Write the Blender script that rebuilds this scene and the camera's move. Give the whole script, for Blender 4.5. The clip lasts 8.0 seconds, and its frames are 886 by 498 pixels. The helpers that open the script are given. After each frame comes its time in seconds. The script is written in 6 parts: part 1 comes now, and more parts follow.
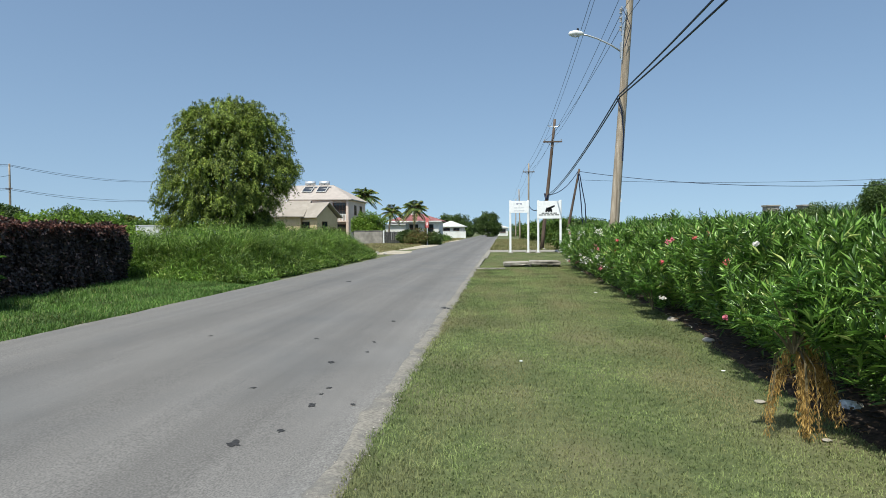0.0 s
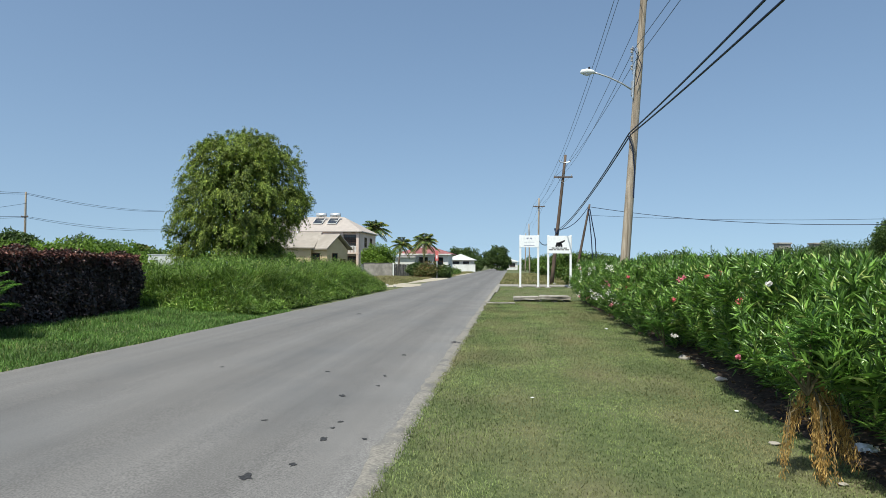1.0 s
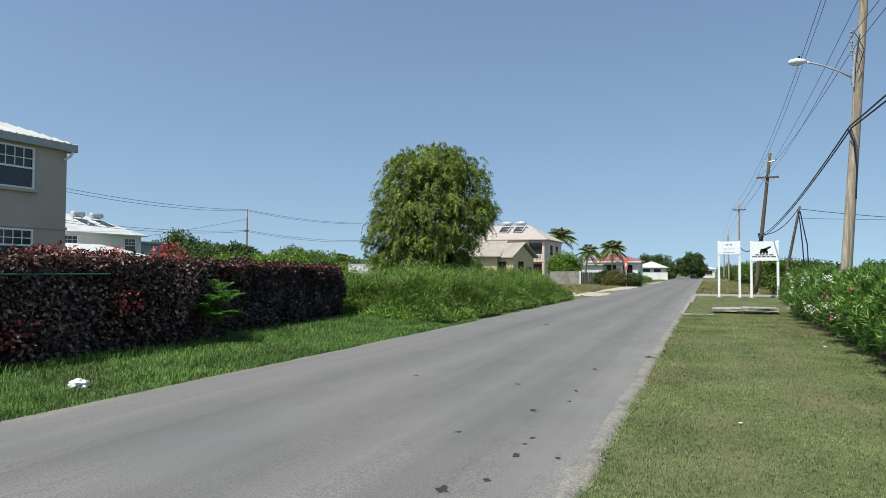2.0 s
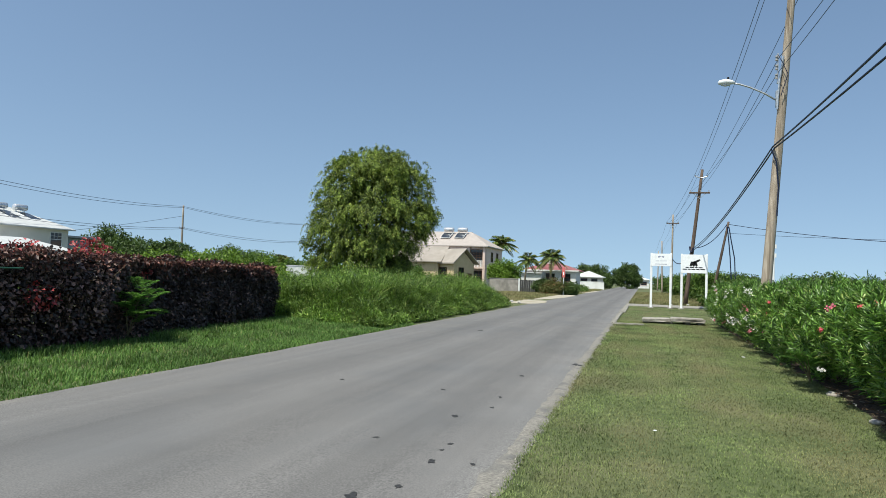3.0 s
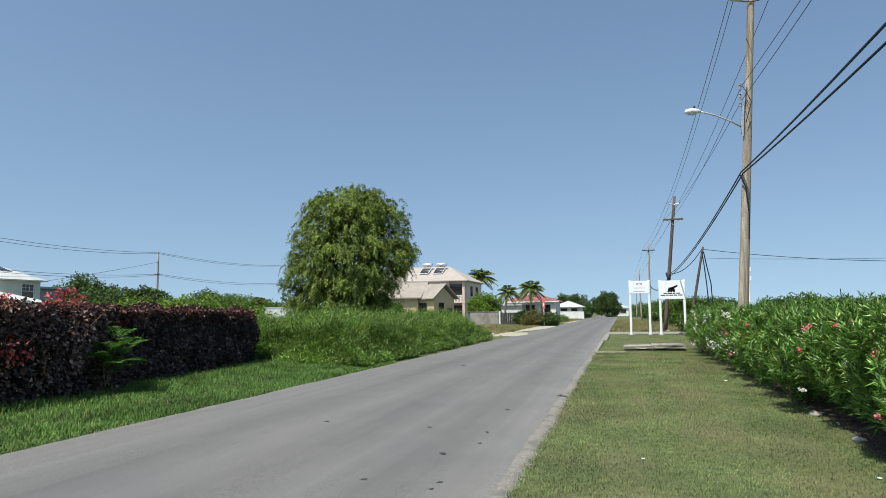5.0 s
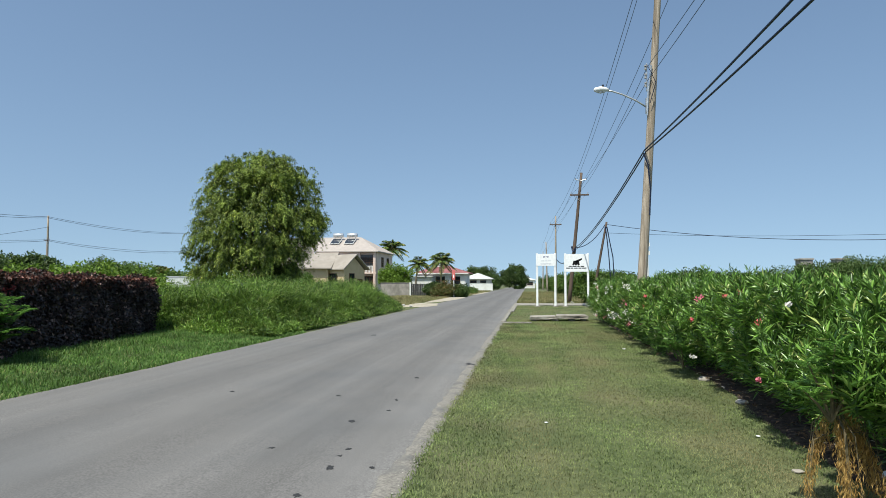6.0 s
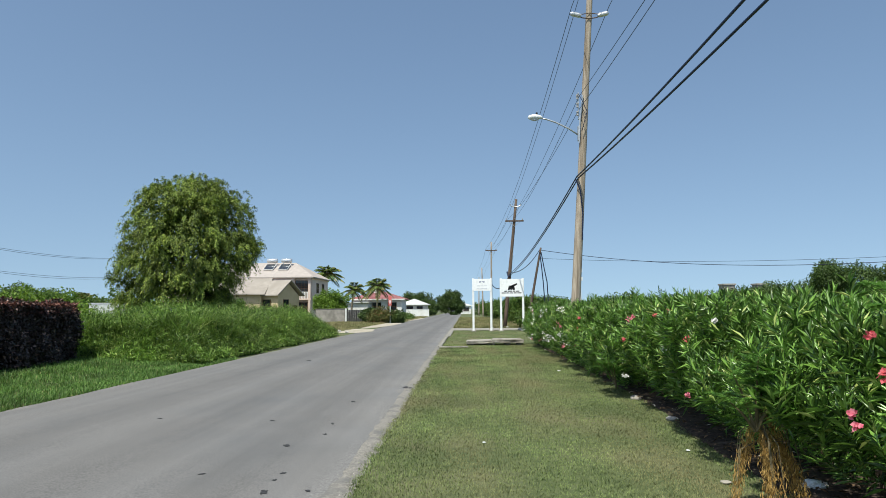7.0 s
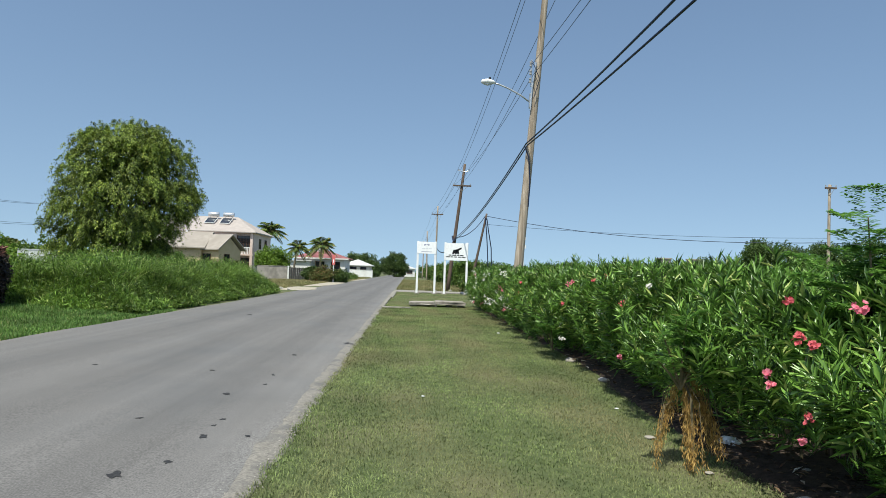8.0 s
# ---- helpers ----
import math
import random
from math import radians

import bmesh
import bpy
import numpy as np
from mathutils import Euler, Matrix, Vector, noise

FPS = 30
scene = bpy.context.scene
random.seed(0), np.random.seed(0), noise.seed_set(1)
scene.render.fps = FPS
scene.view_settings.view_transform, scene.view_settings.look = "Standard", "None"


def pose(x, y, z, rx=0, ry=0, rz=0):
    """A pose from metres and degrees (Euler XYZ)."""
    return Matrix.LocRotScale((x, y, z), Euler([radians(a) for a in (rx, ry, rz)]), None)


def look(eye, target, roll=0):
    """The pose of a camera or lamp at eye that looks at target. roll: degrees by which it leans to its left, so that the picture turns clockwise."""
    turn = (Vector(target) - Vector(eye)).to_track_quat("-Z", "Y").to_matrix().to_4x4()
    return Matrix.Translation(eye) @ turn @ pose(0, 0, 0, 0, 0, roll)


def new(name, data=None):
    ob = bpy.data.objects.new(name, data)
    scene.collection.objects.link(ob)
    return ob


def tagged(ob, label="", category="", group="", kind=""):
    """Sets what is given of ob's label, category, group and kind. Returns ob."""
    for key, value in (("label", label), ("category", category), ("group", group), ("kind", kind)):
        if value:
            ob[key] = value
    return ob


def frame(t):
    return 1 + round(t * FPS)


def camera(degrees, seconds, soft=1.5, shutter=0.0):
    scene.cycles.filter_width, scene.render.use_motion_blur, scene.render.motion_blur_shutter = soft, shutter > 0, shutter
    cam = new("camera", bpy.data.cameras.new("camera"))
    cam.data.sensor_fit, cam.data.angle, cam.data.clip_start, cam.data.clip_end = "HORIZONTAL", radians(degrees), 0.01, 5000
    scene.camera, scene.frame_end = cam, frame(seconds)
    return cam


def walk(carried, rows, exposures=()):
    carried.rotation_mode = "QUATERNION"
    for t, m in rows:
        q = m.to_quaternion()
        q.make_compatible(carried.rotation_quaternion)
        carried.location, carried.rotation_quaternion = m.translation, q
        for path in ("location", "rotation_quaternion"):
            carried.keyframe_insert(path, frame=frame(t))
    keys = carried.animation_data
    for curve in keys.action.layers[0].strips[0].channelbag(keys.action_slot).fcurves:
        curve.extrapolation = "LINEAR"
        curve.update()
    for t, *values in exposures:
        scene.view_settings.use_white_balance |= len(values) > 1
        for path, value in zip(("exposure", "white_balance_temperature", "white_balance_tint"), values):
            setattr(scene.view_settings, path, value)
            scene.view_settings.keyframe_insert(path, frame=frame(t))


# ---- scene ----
cam = camera(65.6, 8.0, soft=0.8)
PATH = [
    (0, (-0.004, 0.404, 1.55), (-0.174, 2.396, 1.498), -0.4),
    (0.2, (-0.013, 0.412, 1.56), (-0.101, 2.41, 1.532), 0.3),
    (0.5, (-0.016, 0.402, 1.562), (-0.066, 2.402, 1.579), 2.3),
    (0.7, (-0.038, 0.366, 1.562), (-0.119, 2.364, 1.6), 3.0),
    (1, (-0.04, 0.342, 1.573), (-0.237, 2.332, 1.617), 0.4),
    (1.2, (-0.078, 0.322, 1.583), (-0.367, 2.301, 1.622), 0.2),
    (1.5, (-0.116, 0.348, 1.61), (-0.679, 2.267, 1.655), -0.9),
    (1.7, (-0.122, 0.375, 1.638), (-0.816, 2.25, 1.698), -0.5),
    (2.8, (0.029, 0.482, 1.627), (-0.665, 2.357, 1.697), 1.9),
    (3, (0.057, 0.506, 1.634), (-0.502, 2.424, 1.714), 1.8),
    (3.2, (0.069, 0.498, 1.644), (-0.503, 2.412, 1.74), 1.6),
    (3.5, (0.054, 0.459, 1.661), (-0.621, 2.336, 1.797), 1.0),
    (3.7, (0.044, 0.462, 1.664), (-0.661, 2.327, 1.82), -0.1),
    (4, (0.002, 0.469, 1.657), (-0.652, 2.353, 1.812), -0.0),
    (4.2, (-0.006, 0.461, 1.659), (-0.625, 2.356, 1.816), 0.1),
    (5.3, (0.066, 0.461, 1.62), (-0.325, 2.414, 1.804), -0.0),
    (5.5, (0.07, 0.443, 1.603), (-0.209, 2.417, 1.765), 1.1),
    (5.7, (0.053, 0.441, 1.594), (-0.164, 2.425, 1.723), 1.2),
    (6, (0.033, 0.473, 1.609), (-0.214, 2.455, 1.708), -0.1),
    (6.2, (0.032, 0.483, 1.619), (-0.17, 2.472, 1.697), -0.2),
    (6.5, (-0.036, 0.478, 1.61), (-0.277, 2.458, 1.758), 2.7),
    (6.7, (-0.01, 0.471, 1.583), (-0.252, 2.445, 1.793), 1.7),
    (7, (0.015, 0.465, 1.537), (-0.047, 2.456, 1.711), -0.4),
    (7.2, (0.016, 0.462, 1.515), (0.08, 2.458, 1.619), -2.7),
    (7.5, (0.01, 0.429, 1.488), (0.164, 2.422, 1.552), -1.5),
    (7.7, (0.008, 0.423, 1.482), (0.144, 2.418, 1.538), 0.9),
    (8, (-0.006, 0.383, 1.465), (0.092, 2.379, 1.535), 2.0),
]
walk(cam, [(t, look(e, a, r)) for t, e, a, r in PATH], ((0.0, 0.27, 6500, 4.0), (8.0, 0.27, 6500, 4.0)))

# ---- world, sun, exposure ----
SUN_EL, SUN_AZ = 61.0, 207.0          # azimuth clockwise from +y, so the sun stands over the left shoulder
world = bpy.data.worlds.new("sky")
scene.world = world
world.use_nodes = True
wn = world.node_tree.nodes
sky = wn.new("ShaderNodeTexSky")
sky.sky_type = "NISHITA"
sky.sun_disc = False
sky.sun_elevation = radians(SUN_EL)
sky.sun_rotation = radians(SUN_AZ)
sky.air_density, sky.dust_density, sky.ozone_density = 1.0, 1.2, 0.55
wn["Background"].inputs["Strength"].default_value = 0.125
world.node_tree.links.new(sky.outputs[0], wn["Background"].inputs["Color"])
# clear tropical air: the low sky stays blue, so the whole dome is taken from higher up
sky_co = wn.new("ShaderNodeTexCoord")
sky_map = wn.new("ShaderNodeMapping")
sky_map.inputs["Scale"].default_value = (1, 1, 0.8)
sky_map.inputs["Location"].default_value = (0, 0, 0.15)
world.node_tree.links.new(sky_co.outputs["Generated"], sky_map.inputs["Vector"])
world.node_tree.links.new(sky_map.outputs[0], sky.inputs["Vector"])

sun_data = bpy.data.lights.new("sun", "SUN")
sun_data.energy, sun_data.angle, sun_data.color = 4.3, radians(0.53), (1.0, 0.95, 0.86)
sun = new("sun", sun_data)
to_sun = Vector((math.sin(radians(SUN_AZ)) * math.cos(radians(SUN_EL)),
                 math.cos(radians(SUN_AZ)) * math.cos(radians(SUN_EL)), math.sin(radians(SUN_EL))))
sun.matrix_world = look(to_sun * 60, (0, 0, 0))


# ---- materials ----
def mat(name, c1, c2, scale=4.0, rough=0.8, bump=0.3, bump_scale=None, metal=0.0, c3=None, c3_scale=0.6,
        c3_from=0.5, c3_to=0.7, island=0.0, per_object=0.0, stretch=(1, 1, 1), detail=6.0, spec=0.3):
    """Two scales of variation: grain between c1 and c2, and broad stains of c3."""
    m = bpy.data.materials.new(name)
    m.use_nodes = True
    n, l = m.node_tree.nodes, m.node_tree.links
    p = n["Principled BSDF"]
    p.inputs["Roughness"].default_value = rough
    p.inputs["Metallic"].default_value = metal
    p.inputs["Specular IOR Level"].default_value = spec
    co = n.new("ShaderNodeTexCoord")
    mp = n.new("ShaderNodeMapping")
    mp.inputs["Scale"].default_value = stretch
    l.new(co.outputs["Object"], mp.inputs["Vector"])
    t1 = n.new("ShaderNodeTexNoise")
    t1.inputs["Scale"].default_value, t1.inputs["Detail"].default_value = scale, detail
    l.new(mp.outputs[0], t1.inputs["Vector"])
    r = n.new("ShaderNodeValToRGB")
    r.color_ramp.elements[0].position, r.color_ramp.elements[1].position = 0.32, 0.68
    r.color_ramp.elements[0].color, r.color_ramp.elements[1].color = (*c1, 1), (*c2, 1)
    l.new(t1.outputs["Fac"], r.inputs[0])
    col = r.outputs[0]
    if c3:
        t2 = n.new("ShaderNodeTexNoise")
        t2.inputs["Scale"].default_value, t2.inputs["Detail"].default_value = c3_scale, 5
        l.new(mp.outputs[0], t2.inputs["Vector"])
        r2 = n.new("ShaderNodeMapRange")
        r2.inputs["From Min"].default_value, r2.inputs["From Max"].default_value = c3_from, c3_to
        l.new(t2.outputs["Fac"], r2.inputs["Value"])
        mx = n.new("ShaderNodeMix")
        mx.data_type = "RGBA"
        l.new(r2.outputs[0], mx.inputs["Factor"])
        l.new(col, mx.inputs["A"])
        mx.inputs["B"].default_value = (*c3, 1)
        col = mx.outputs["Result"]
    for amount, node, out in ((island, "ShaderNodeNewGeometry", "Random Per Island"), (per_object, "ShaderNodeObjectInfo", "Random")):
        if amount:
            g = n.new(node)
            mr = n.new("ShaderNodeMapRange")
            mr.inputs["To Min"].default_value, mr.inputs["To Max"].default_value = 1 - amount, 1 + amount
            l.new(g.outputs[out], mr.inputs["Value"])
            hs = n.new("ShaderNodeHueSaturation")
            l.new(mr.outputs[0], hs.inputs["Value"])
            l.new(col, hs.inputs["Color"])
            col = hs.outputs[0]
    l.new(col, p.inputs["Base Color"])
    if bump:
        b = n.new("ShaderNodeBump")
        b.inputs["Strength"].default_value, b.inputs["Distance"].default_value = bump, 0.02
        t3 = n.new("ShaderNodeTexNoise")
        t3.inputs["Scale"].default_value, t3.inputs["Detail"].default_value = bump_scale or scale * 4, 4
        l.new(mp.outputs[0], t3.inputs["Vector"])
        l.new(t3.outputs["Fac"], b.inputs["Height"])
        l.new(b.outputs[0], p.inputs["Normal"])
    return m


def leafmat(name, dark, light, rare=None, rough=0.45, translucent=0.3, rare_at=0.93, patch=0.0, spec=0.35, dry=None, dry_scale=0.6, clump=0.0, clump_scale=6.0):
    """Leaves: colour varies from leaf to leaf, with a broad patchiness, and light passes through."""
    m = bpy.data.materials.new(name)
    m.use_nodes = True
    n, l = m.node_tree.nodes, m.node_tree.links
    p = n["Principled BSDF"]
    p.inputs["Roughness"].default_value = rough
    p.inputs["Specular IOR Level"].default_value = spec
    g = n.new("ShaderNodeNewGeometry")
    r = n.new("ShaderNodeValToRGB")
    e = r.color_ramp.elements
    e[0].color, e[1].color, e[1].position = (*dark, 1), (*light, 1), 0.85
    if rare:
        k = e.new(rare_at)
        k.color = (*light, 1)
        k = e.new(min(rare_at + 0.02, 0.99))
        k.color = (*rare, 1)
    l.new(g.outputs["Random Per Island"], r.inputs[0])
    co = n.new("ShaderNodeTexCoord")
    t = n.new("ShaderNodeTexNoise")
    t.inputs["Scale"].default_value = 0.7
    l.new(co.outputs["Object"], t.inputs["Vector"])
    mr = n.new("ShaderNodeMapRange")
    mr.inputs["From Min"].default_value, mr.inputs["From Max"].default_value = 0.3, 0.7
    mr.inputs["To Min"].default_value, mr.inputs["To Max"].default_value = 0.75 - patch, 1.2 + patch
    l.new(t.outputs["Fac"], mr.inputs["Value"])
    hs = n.new("ShaderNodeHueSaturation")
    l.new(mr.outputs[0], hs.inputs["Value"])
    l.new(r.outputs[0], hs.inputs["Color"])
    col = hs.outputs[0]
    if clump:
        t3 = n.new("ShaderNodeTexNoise")
        t3.inputs["Scale"].default_value, t3.inputs["Detail"].default_value = clump_scale, 4
        l.new(co.outputs["Object"], t3.inputs["Vector"])
        m3 = n.new("ShaderNodeMapRange")
        m3.inputs["From Min"].default_value, m3.inputs["From Max"].default_value = 0.32, 0.68
        m3.inputs["To Min"].default_value, m3.inputs["To Max"].default_value = 1 - clump, 1 + clump
        l.new(t3.outputs["Fac"], m3.inputs["Value"])
        h3 = n.new("ShaderNodeHueSaturation")
        l.new(m3.outputs[0], h3.inputs["Value"])
        l.new(col, h3.inputs["Color"])
        col = h3.outputs[0]
    if dry:
        t2 = n.new("ShaderNodeTexNoise")
        t2.inputs["Scale"].default_value, t2.inputs["Detail"].default_value = dry_scale, 6
        mp2 = n.new("ShaderNodeMapping")
        mp2.inputs["Scale"].default_value = (1.8, 0.35, 1)
        l.new(co.outputs["Object"], mp2.inputs["Vector"])
        l.new(mp2.outputs[0], t2.inputs["Vector"])
        m2 = n.new("ShaderNodeMapRange")
        m2.inputs["From Min"].default_value, m2.inputs["From Max"].default_value = 0.42, 0.68
        m2.inputs["To Max"].default_value = 0.7
        l.new(t2.outputs["Fac"], m2.inputs["Value"])
        mx2 = n.new("ShaderNodeMix")
        mx2.data_type = "RGBA"
        l.new(m2.outputs[0], mx2.inputs["Factor"])
        l.new(col, mx2.inputs["A"])
        mx2.inputs["B"].default_value = (*dry, 1)
        col = mx2.outputs["Result"]
    l.new(col, p.inputs["Base Color"])
    tr = n.new("ShaderNodeBsdfTranslucent")
    l.new(col, tr.inputs["Color"])
    mx = n.new("ShaderNodeMixShader")
    mx.inputs[0].default_value = translucent
    l.new(p.outputs[0], mx.inputs[1])
    l.new(tr.outputs[0], mx.inputs[2])
    l.new(mx.outputs[0], n["Material Output"].inputs["Surface"])
    return m


def plain(name, c, rough=0.5, metal=0.0):
    return mat(name, tuple(v * 0.92 for v in c), tuple(min(1, v * 1.06) for v in c), 6, rough, 0.08, 40, metal)


M_WOOD_POLE = mat("weathered_pole_wood", (0.27, 0.22, 0.165), (0.48, 0.41, 0.33), 5, 0.85, 0.6, 14, c3=(0.19, 0.15, 0.11), c3_scale=1.5, stretch=(6, 6, 0.35))
M_DARK_POLE = mat("dark_pole_wood", (0.07, 0.05, 0.04), (0.16, 0.115, 0.085), 5, 0.85, 0.5, 14, stretch=(6, 6, 0.35))
M_GALV = mat("galvanised_steel", (0.42, 0.44, 0.45), (0.6, 0.62, 0.63), 12, 0.42, 0.1, 60, 0.75)
M_LAMP = plain("lamp_grey_paint", (0.72, 0.74, 0.74), 0.4)
M_LENS = plain("lamp_glass", (0.5, 0.53, 0.55), 0.12)
M_CABLE = plain("black_cable_sheath", (0.012, 0.02, 0.05), 0.45)
M_WIRE = plain("bare_wire", (0.06, 0.085, 0.13), 0.5)
M_PORCELAIN = plain("insulator_porcelain", (0.3, 0.3, 0.3), 0.3)
M_WHITE = mat("white_painted_timber", (0.74, 0.75, 0.76), (0.86, 0.86, 0.86), 3, 0.55, 0.12, 50, c3=(0.6, 0.58, 0.53), c3_scale=2.2, c3_from=0.62, c3_to=0.85)
M_PANEL = plain("white_sign_sheet", (0.86, 0.87, 0.88), 0.4)
M_BLACK = plain("black_print", (0.012, 0.012, 0.014), 0.6)
M_GREYPRINT = plain("grey_print", (0.3, 0.32, 0.42), 0.6)
M_CONC = mat("worn_concrete", (0.27, 0.245, 0.21), (0.46, 0.43, 0.38), 5, 0.92, 0.6, 30, c3=(0.15, 0.13, 0.11), c3_scale=1.6)
M_KERB = mat("pale_concrete", (0.2, 0.188, 0.165), (0.34, 0.32, 0.28), 5, 0.92, 0.5, 30, c3=(0.26, 0.25, 0.2), c3_scale=1.1)
M_SAND = mat("pale_coral_sand", (0.33, 0.295, 0.23), (0.5, 0.455, 0.37), 7, 0.97, 0.5, 40, c3=(0.3, 0.26, 0.18), c3_scale=1.0)
M_STONE = mat("pale_limestone", (0.3, 0.29, 0.27), (0.55, 0.53, 0.5), 9, 0.9, 0.6, 30)
M_SOIL = mat("dark_leaf_litter_soil", (0.025, 0.018, 0.014), (0.085, 0.062, 0.048), 14, 0.97, 0.9, 40, c3=(0.15, 0.125, 0.1), c3_scale=2.5, c3_from=0.58, c3_to=0.8)
M_TAR = mat("dark_tar_spot", (0.02, 0.02, 0.022), (0.05, 0.05, 0.052), 30, 0.8, 0.3, 90)
M_LITTER = plain("white_plastic_litter", (0.82, 0.84, 0.86), 0.45)
M_WALL_BEIGE = mat("beige_render", (0.42, 0.355, 0.31), (0.47, 0.4, 0.35), 1.4, 0.9, 0.25, 60, c3=(0.38, 0.32, 0.28), c3_scale=0.35)
M_WALL_CREAM = mat("cream_render", (0.62, 0.6, 0.53), (0.69, 0.67, 0.6), 1.2, 0.9, 0.2, 60, c3=(0.56, 0.54, 0.47), c3_scale=0.3)
M_WALL_PINK = mat("pale_pink_render", (0.7, 0.56, 0.49), (0.77, 0.63, 0.56), 1.2, 0.9, 0.2, 60, c3=(0.63, 0.5, 0.43), c3_scale=0.3)
M_WALL_TAN = mat("tan_render", (0.56, 0.44, 0.27), (0.64, 0.51, 0.33), 1.2, 0.9, 0.2, 60, c3=(0.48, 0.38, 0.24), c3_scale=0.3)
M_WALL_WHITE = mat("white_render", (0.72, 0.72, 0.7), (0.8, 0.8, 0.78), 1.2, 0.9, 0.2, 60, c3=(0.62, 0.61, 0.57), c3_scale=0.4)
M_ROOF_WHITE = mat("white_metal_roof", (0.52, 0.53, 0.52), (0.6, 0.61, 0.6), 1.6, 0.6, 0.1, 30, c3=(0.45, 0.45, 0.42), c3_scale=0.5)
M_ROOF_BEIGE = mat("pale_beige_metal_roof", (0.39, 0.35, 0.32), (0.46, 0.41, 0.375), 1.6, 0.75, 0.1, 30, c3=(0.4, 0.35, 0.32), c3_scale=0.4)
M_ROOF_TAN = mat("weathered_tan_metal_roof", (0.3, 0.268, 0.232), (0.37, 0.33, 0.29), 1.6, 0.75, 0.1, 30, c3=(0.27, 0.24, 0.205), c3_scale=0.4)
M_ROOF_RED = mat("dull_red_metal_roof", (0.27, 0.11, 0.11), (0.34, 0.15, 0.15), 1.6, 0.65, 0.1, 30, c3=(0.2, 0.07, 0.07), c3_scale=0.5)
M_FASCIA = plain("grey_fascia_board", (0.34, 0.36, 0.36), 0.6)
M_TRIM = plain("white_trim", (0.78, 0.78, 0.76), 0.5)
M_FRAME_BROWN = plain("brown_window_frame", (0.12, 0.06, 0.035), 0.5)
M_SOLAR = plain("solar_collector_glass", (0.035, 0.04, 0.05), 0.12)
M_TANK = plain("brushed_tank_metal", (0.62, 0.64, 0.66), 0.35, 0.6)
M_DARK_IN = plain("dark_room", (0.03, 0.032, 0.035), 0.9)
M_GREEN_PAINT = mat("green_fence_paint", (0.02, 0.08, 0.05), (0.04, 0.13, 0.085), 12, 0.5, 0.2, 60)
M_GATE = mat("dark_gate_boards", (0.03, 0.03, 0.032), (0.07, 0.068, 0.066), 6, 0.8, 0.3, 30, per_object=0.3)
M_GREYWALL = mat("grey_block_wall", (0.24, 0.22, 0.2), (0.36, 0.33, 0.3), 2, 0.95, 0.5, 14, c3=(0.16, 0.15, 0.13), c3_scale=0.7)
M_RED_SIGN = plain("red_sign_paint", (0.6, 0.16, 0.15), 0.5)
M_BARK = mat("grey_brown_bark", (0.09, 0.065, 0.045), (0.2, 0.15, 0.11), 6, 0.95, 0.9, 18, stretch=(3, 3, 0.7))
M_TWIG = mat("green_brown_twig", (0.1, 0.085, 0.045), (0.2, 0.16, 0.09), 8, 0.85, 0.4, 30)
M_PALM_TRUNK = mat("palm_trunk", (0.2, 0.16, 0.12), (0.34, 0.28, 0.21), 4, 0.9, 0.6, 10, stretch=(1, 1, 5))

M_OLEANDER = leafmat("oleander_leaf", (0.024, 0.066, 0.014), (0.23, 0.42, 0.075), (0.45, 0.54, 0.16), 0.3, 0.2, spec=0.5, clump=0.15, clump_scale=2.0)
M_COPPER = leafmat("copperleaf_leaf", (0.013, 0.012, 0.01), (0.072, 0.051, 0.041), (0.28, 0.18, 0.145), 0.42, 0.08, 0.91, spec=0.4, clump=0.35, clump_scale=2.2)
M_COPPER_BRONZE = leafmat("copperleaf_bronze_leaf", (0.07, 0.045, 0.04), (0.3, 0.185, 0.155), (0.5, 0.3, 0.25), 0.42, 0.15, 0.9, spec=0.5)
# red-brown top growth, its colour lightened to carry the sun on the hedge top
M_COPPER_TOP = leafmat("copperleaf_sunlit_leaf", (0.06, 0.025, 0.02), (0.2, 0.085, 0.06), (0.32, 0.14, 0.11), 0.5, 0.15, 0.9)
M_COPPER_RED = leafmat("copperleaf_red_leaf", (0.2, 0.03, 0.03), (0.52, 0.09, 0.09), (0.66, 0.26, 0.22), 0.45, 0.2)
M_TAMARIND = leafmat("tree_leaf", (0.03, 0.06, 0.011), (0.27, 0.355, 0.056), (0.44, 0.48, 0.1), 0.5, 0.2, patch=0.15, clump=0.3, clump_scale=0.9)
M_TALLGRASS = leafmat("tall_grass_blade", (0.034, 0.082, 0.016), (0.235, 0.37, 0.066), (0.34, 0.4, 0.12), 0.45, 0.3, patch=0.2, clump=0.25, clump_scale=1.6)
M_LAWN = leafmat("mown_grass_blade", (0.09, 0.13, 0.047), (0.245, 0.31, 0.11), (0.33, 0.31, 0.17), 0.7, 0.3, 0.82, patch=0.16, dry=(0.3, 0.26, 0.14), clump=0.28, clump_scale=7.0)
M_VERGE = leafmat("verge_grass_blade", (0.05, 0.11, 0.022), (0.14, 0.26, 0.052), (0.26, 0.28, 0.1), 0.6, 0.32, patch=0.1, clump=0.22, clump_scale=3.5)
M_BUSH = leafmat("bush_leaf", (0.04, 0.085, 0.015), (0.13, 0.22, 0.035), (0.22, 0.28, 0.06), 0.5, 0.3)
M_BUSH_DARK = leafmat("dark_bush_leaf", (0.035, 0.07, 0.018), (0.105, 0.165, 0.04), None, 0.5, 0.28)
M_BUSH_OLIVE = leafmat("olive_bush_leaf", (0.06, 0.075, 0.02), (0.17, 0.18, 0.05), (0.27, 0.11, 0.06), 0.5, 0.25, 0.9)
M_BUSH_LIME = leafmat("bright_bush_leaf", (0.08, 0.15, 0.018), (0.2, 0.32, 0.04), None, 0.5, 0.35)
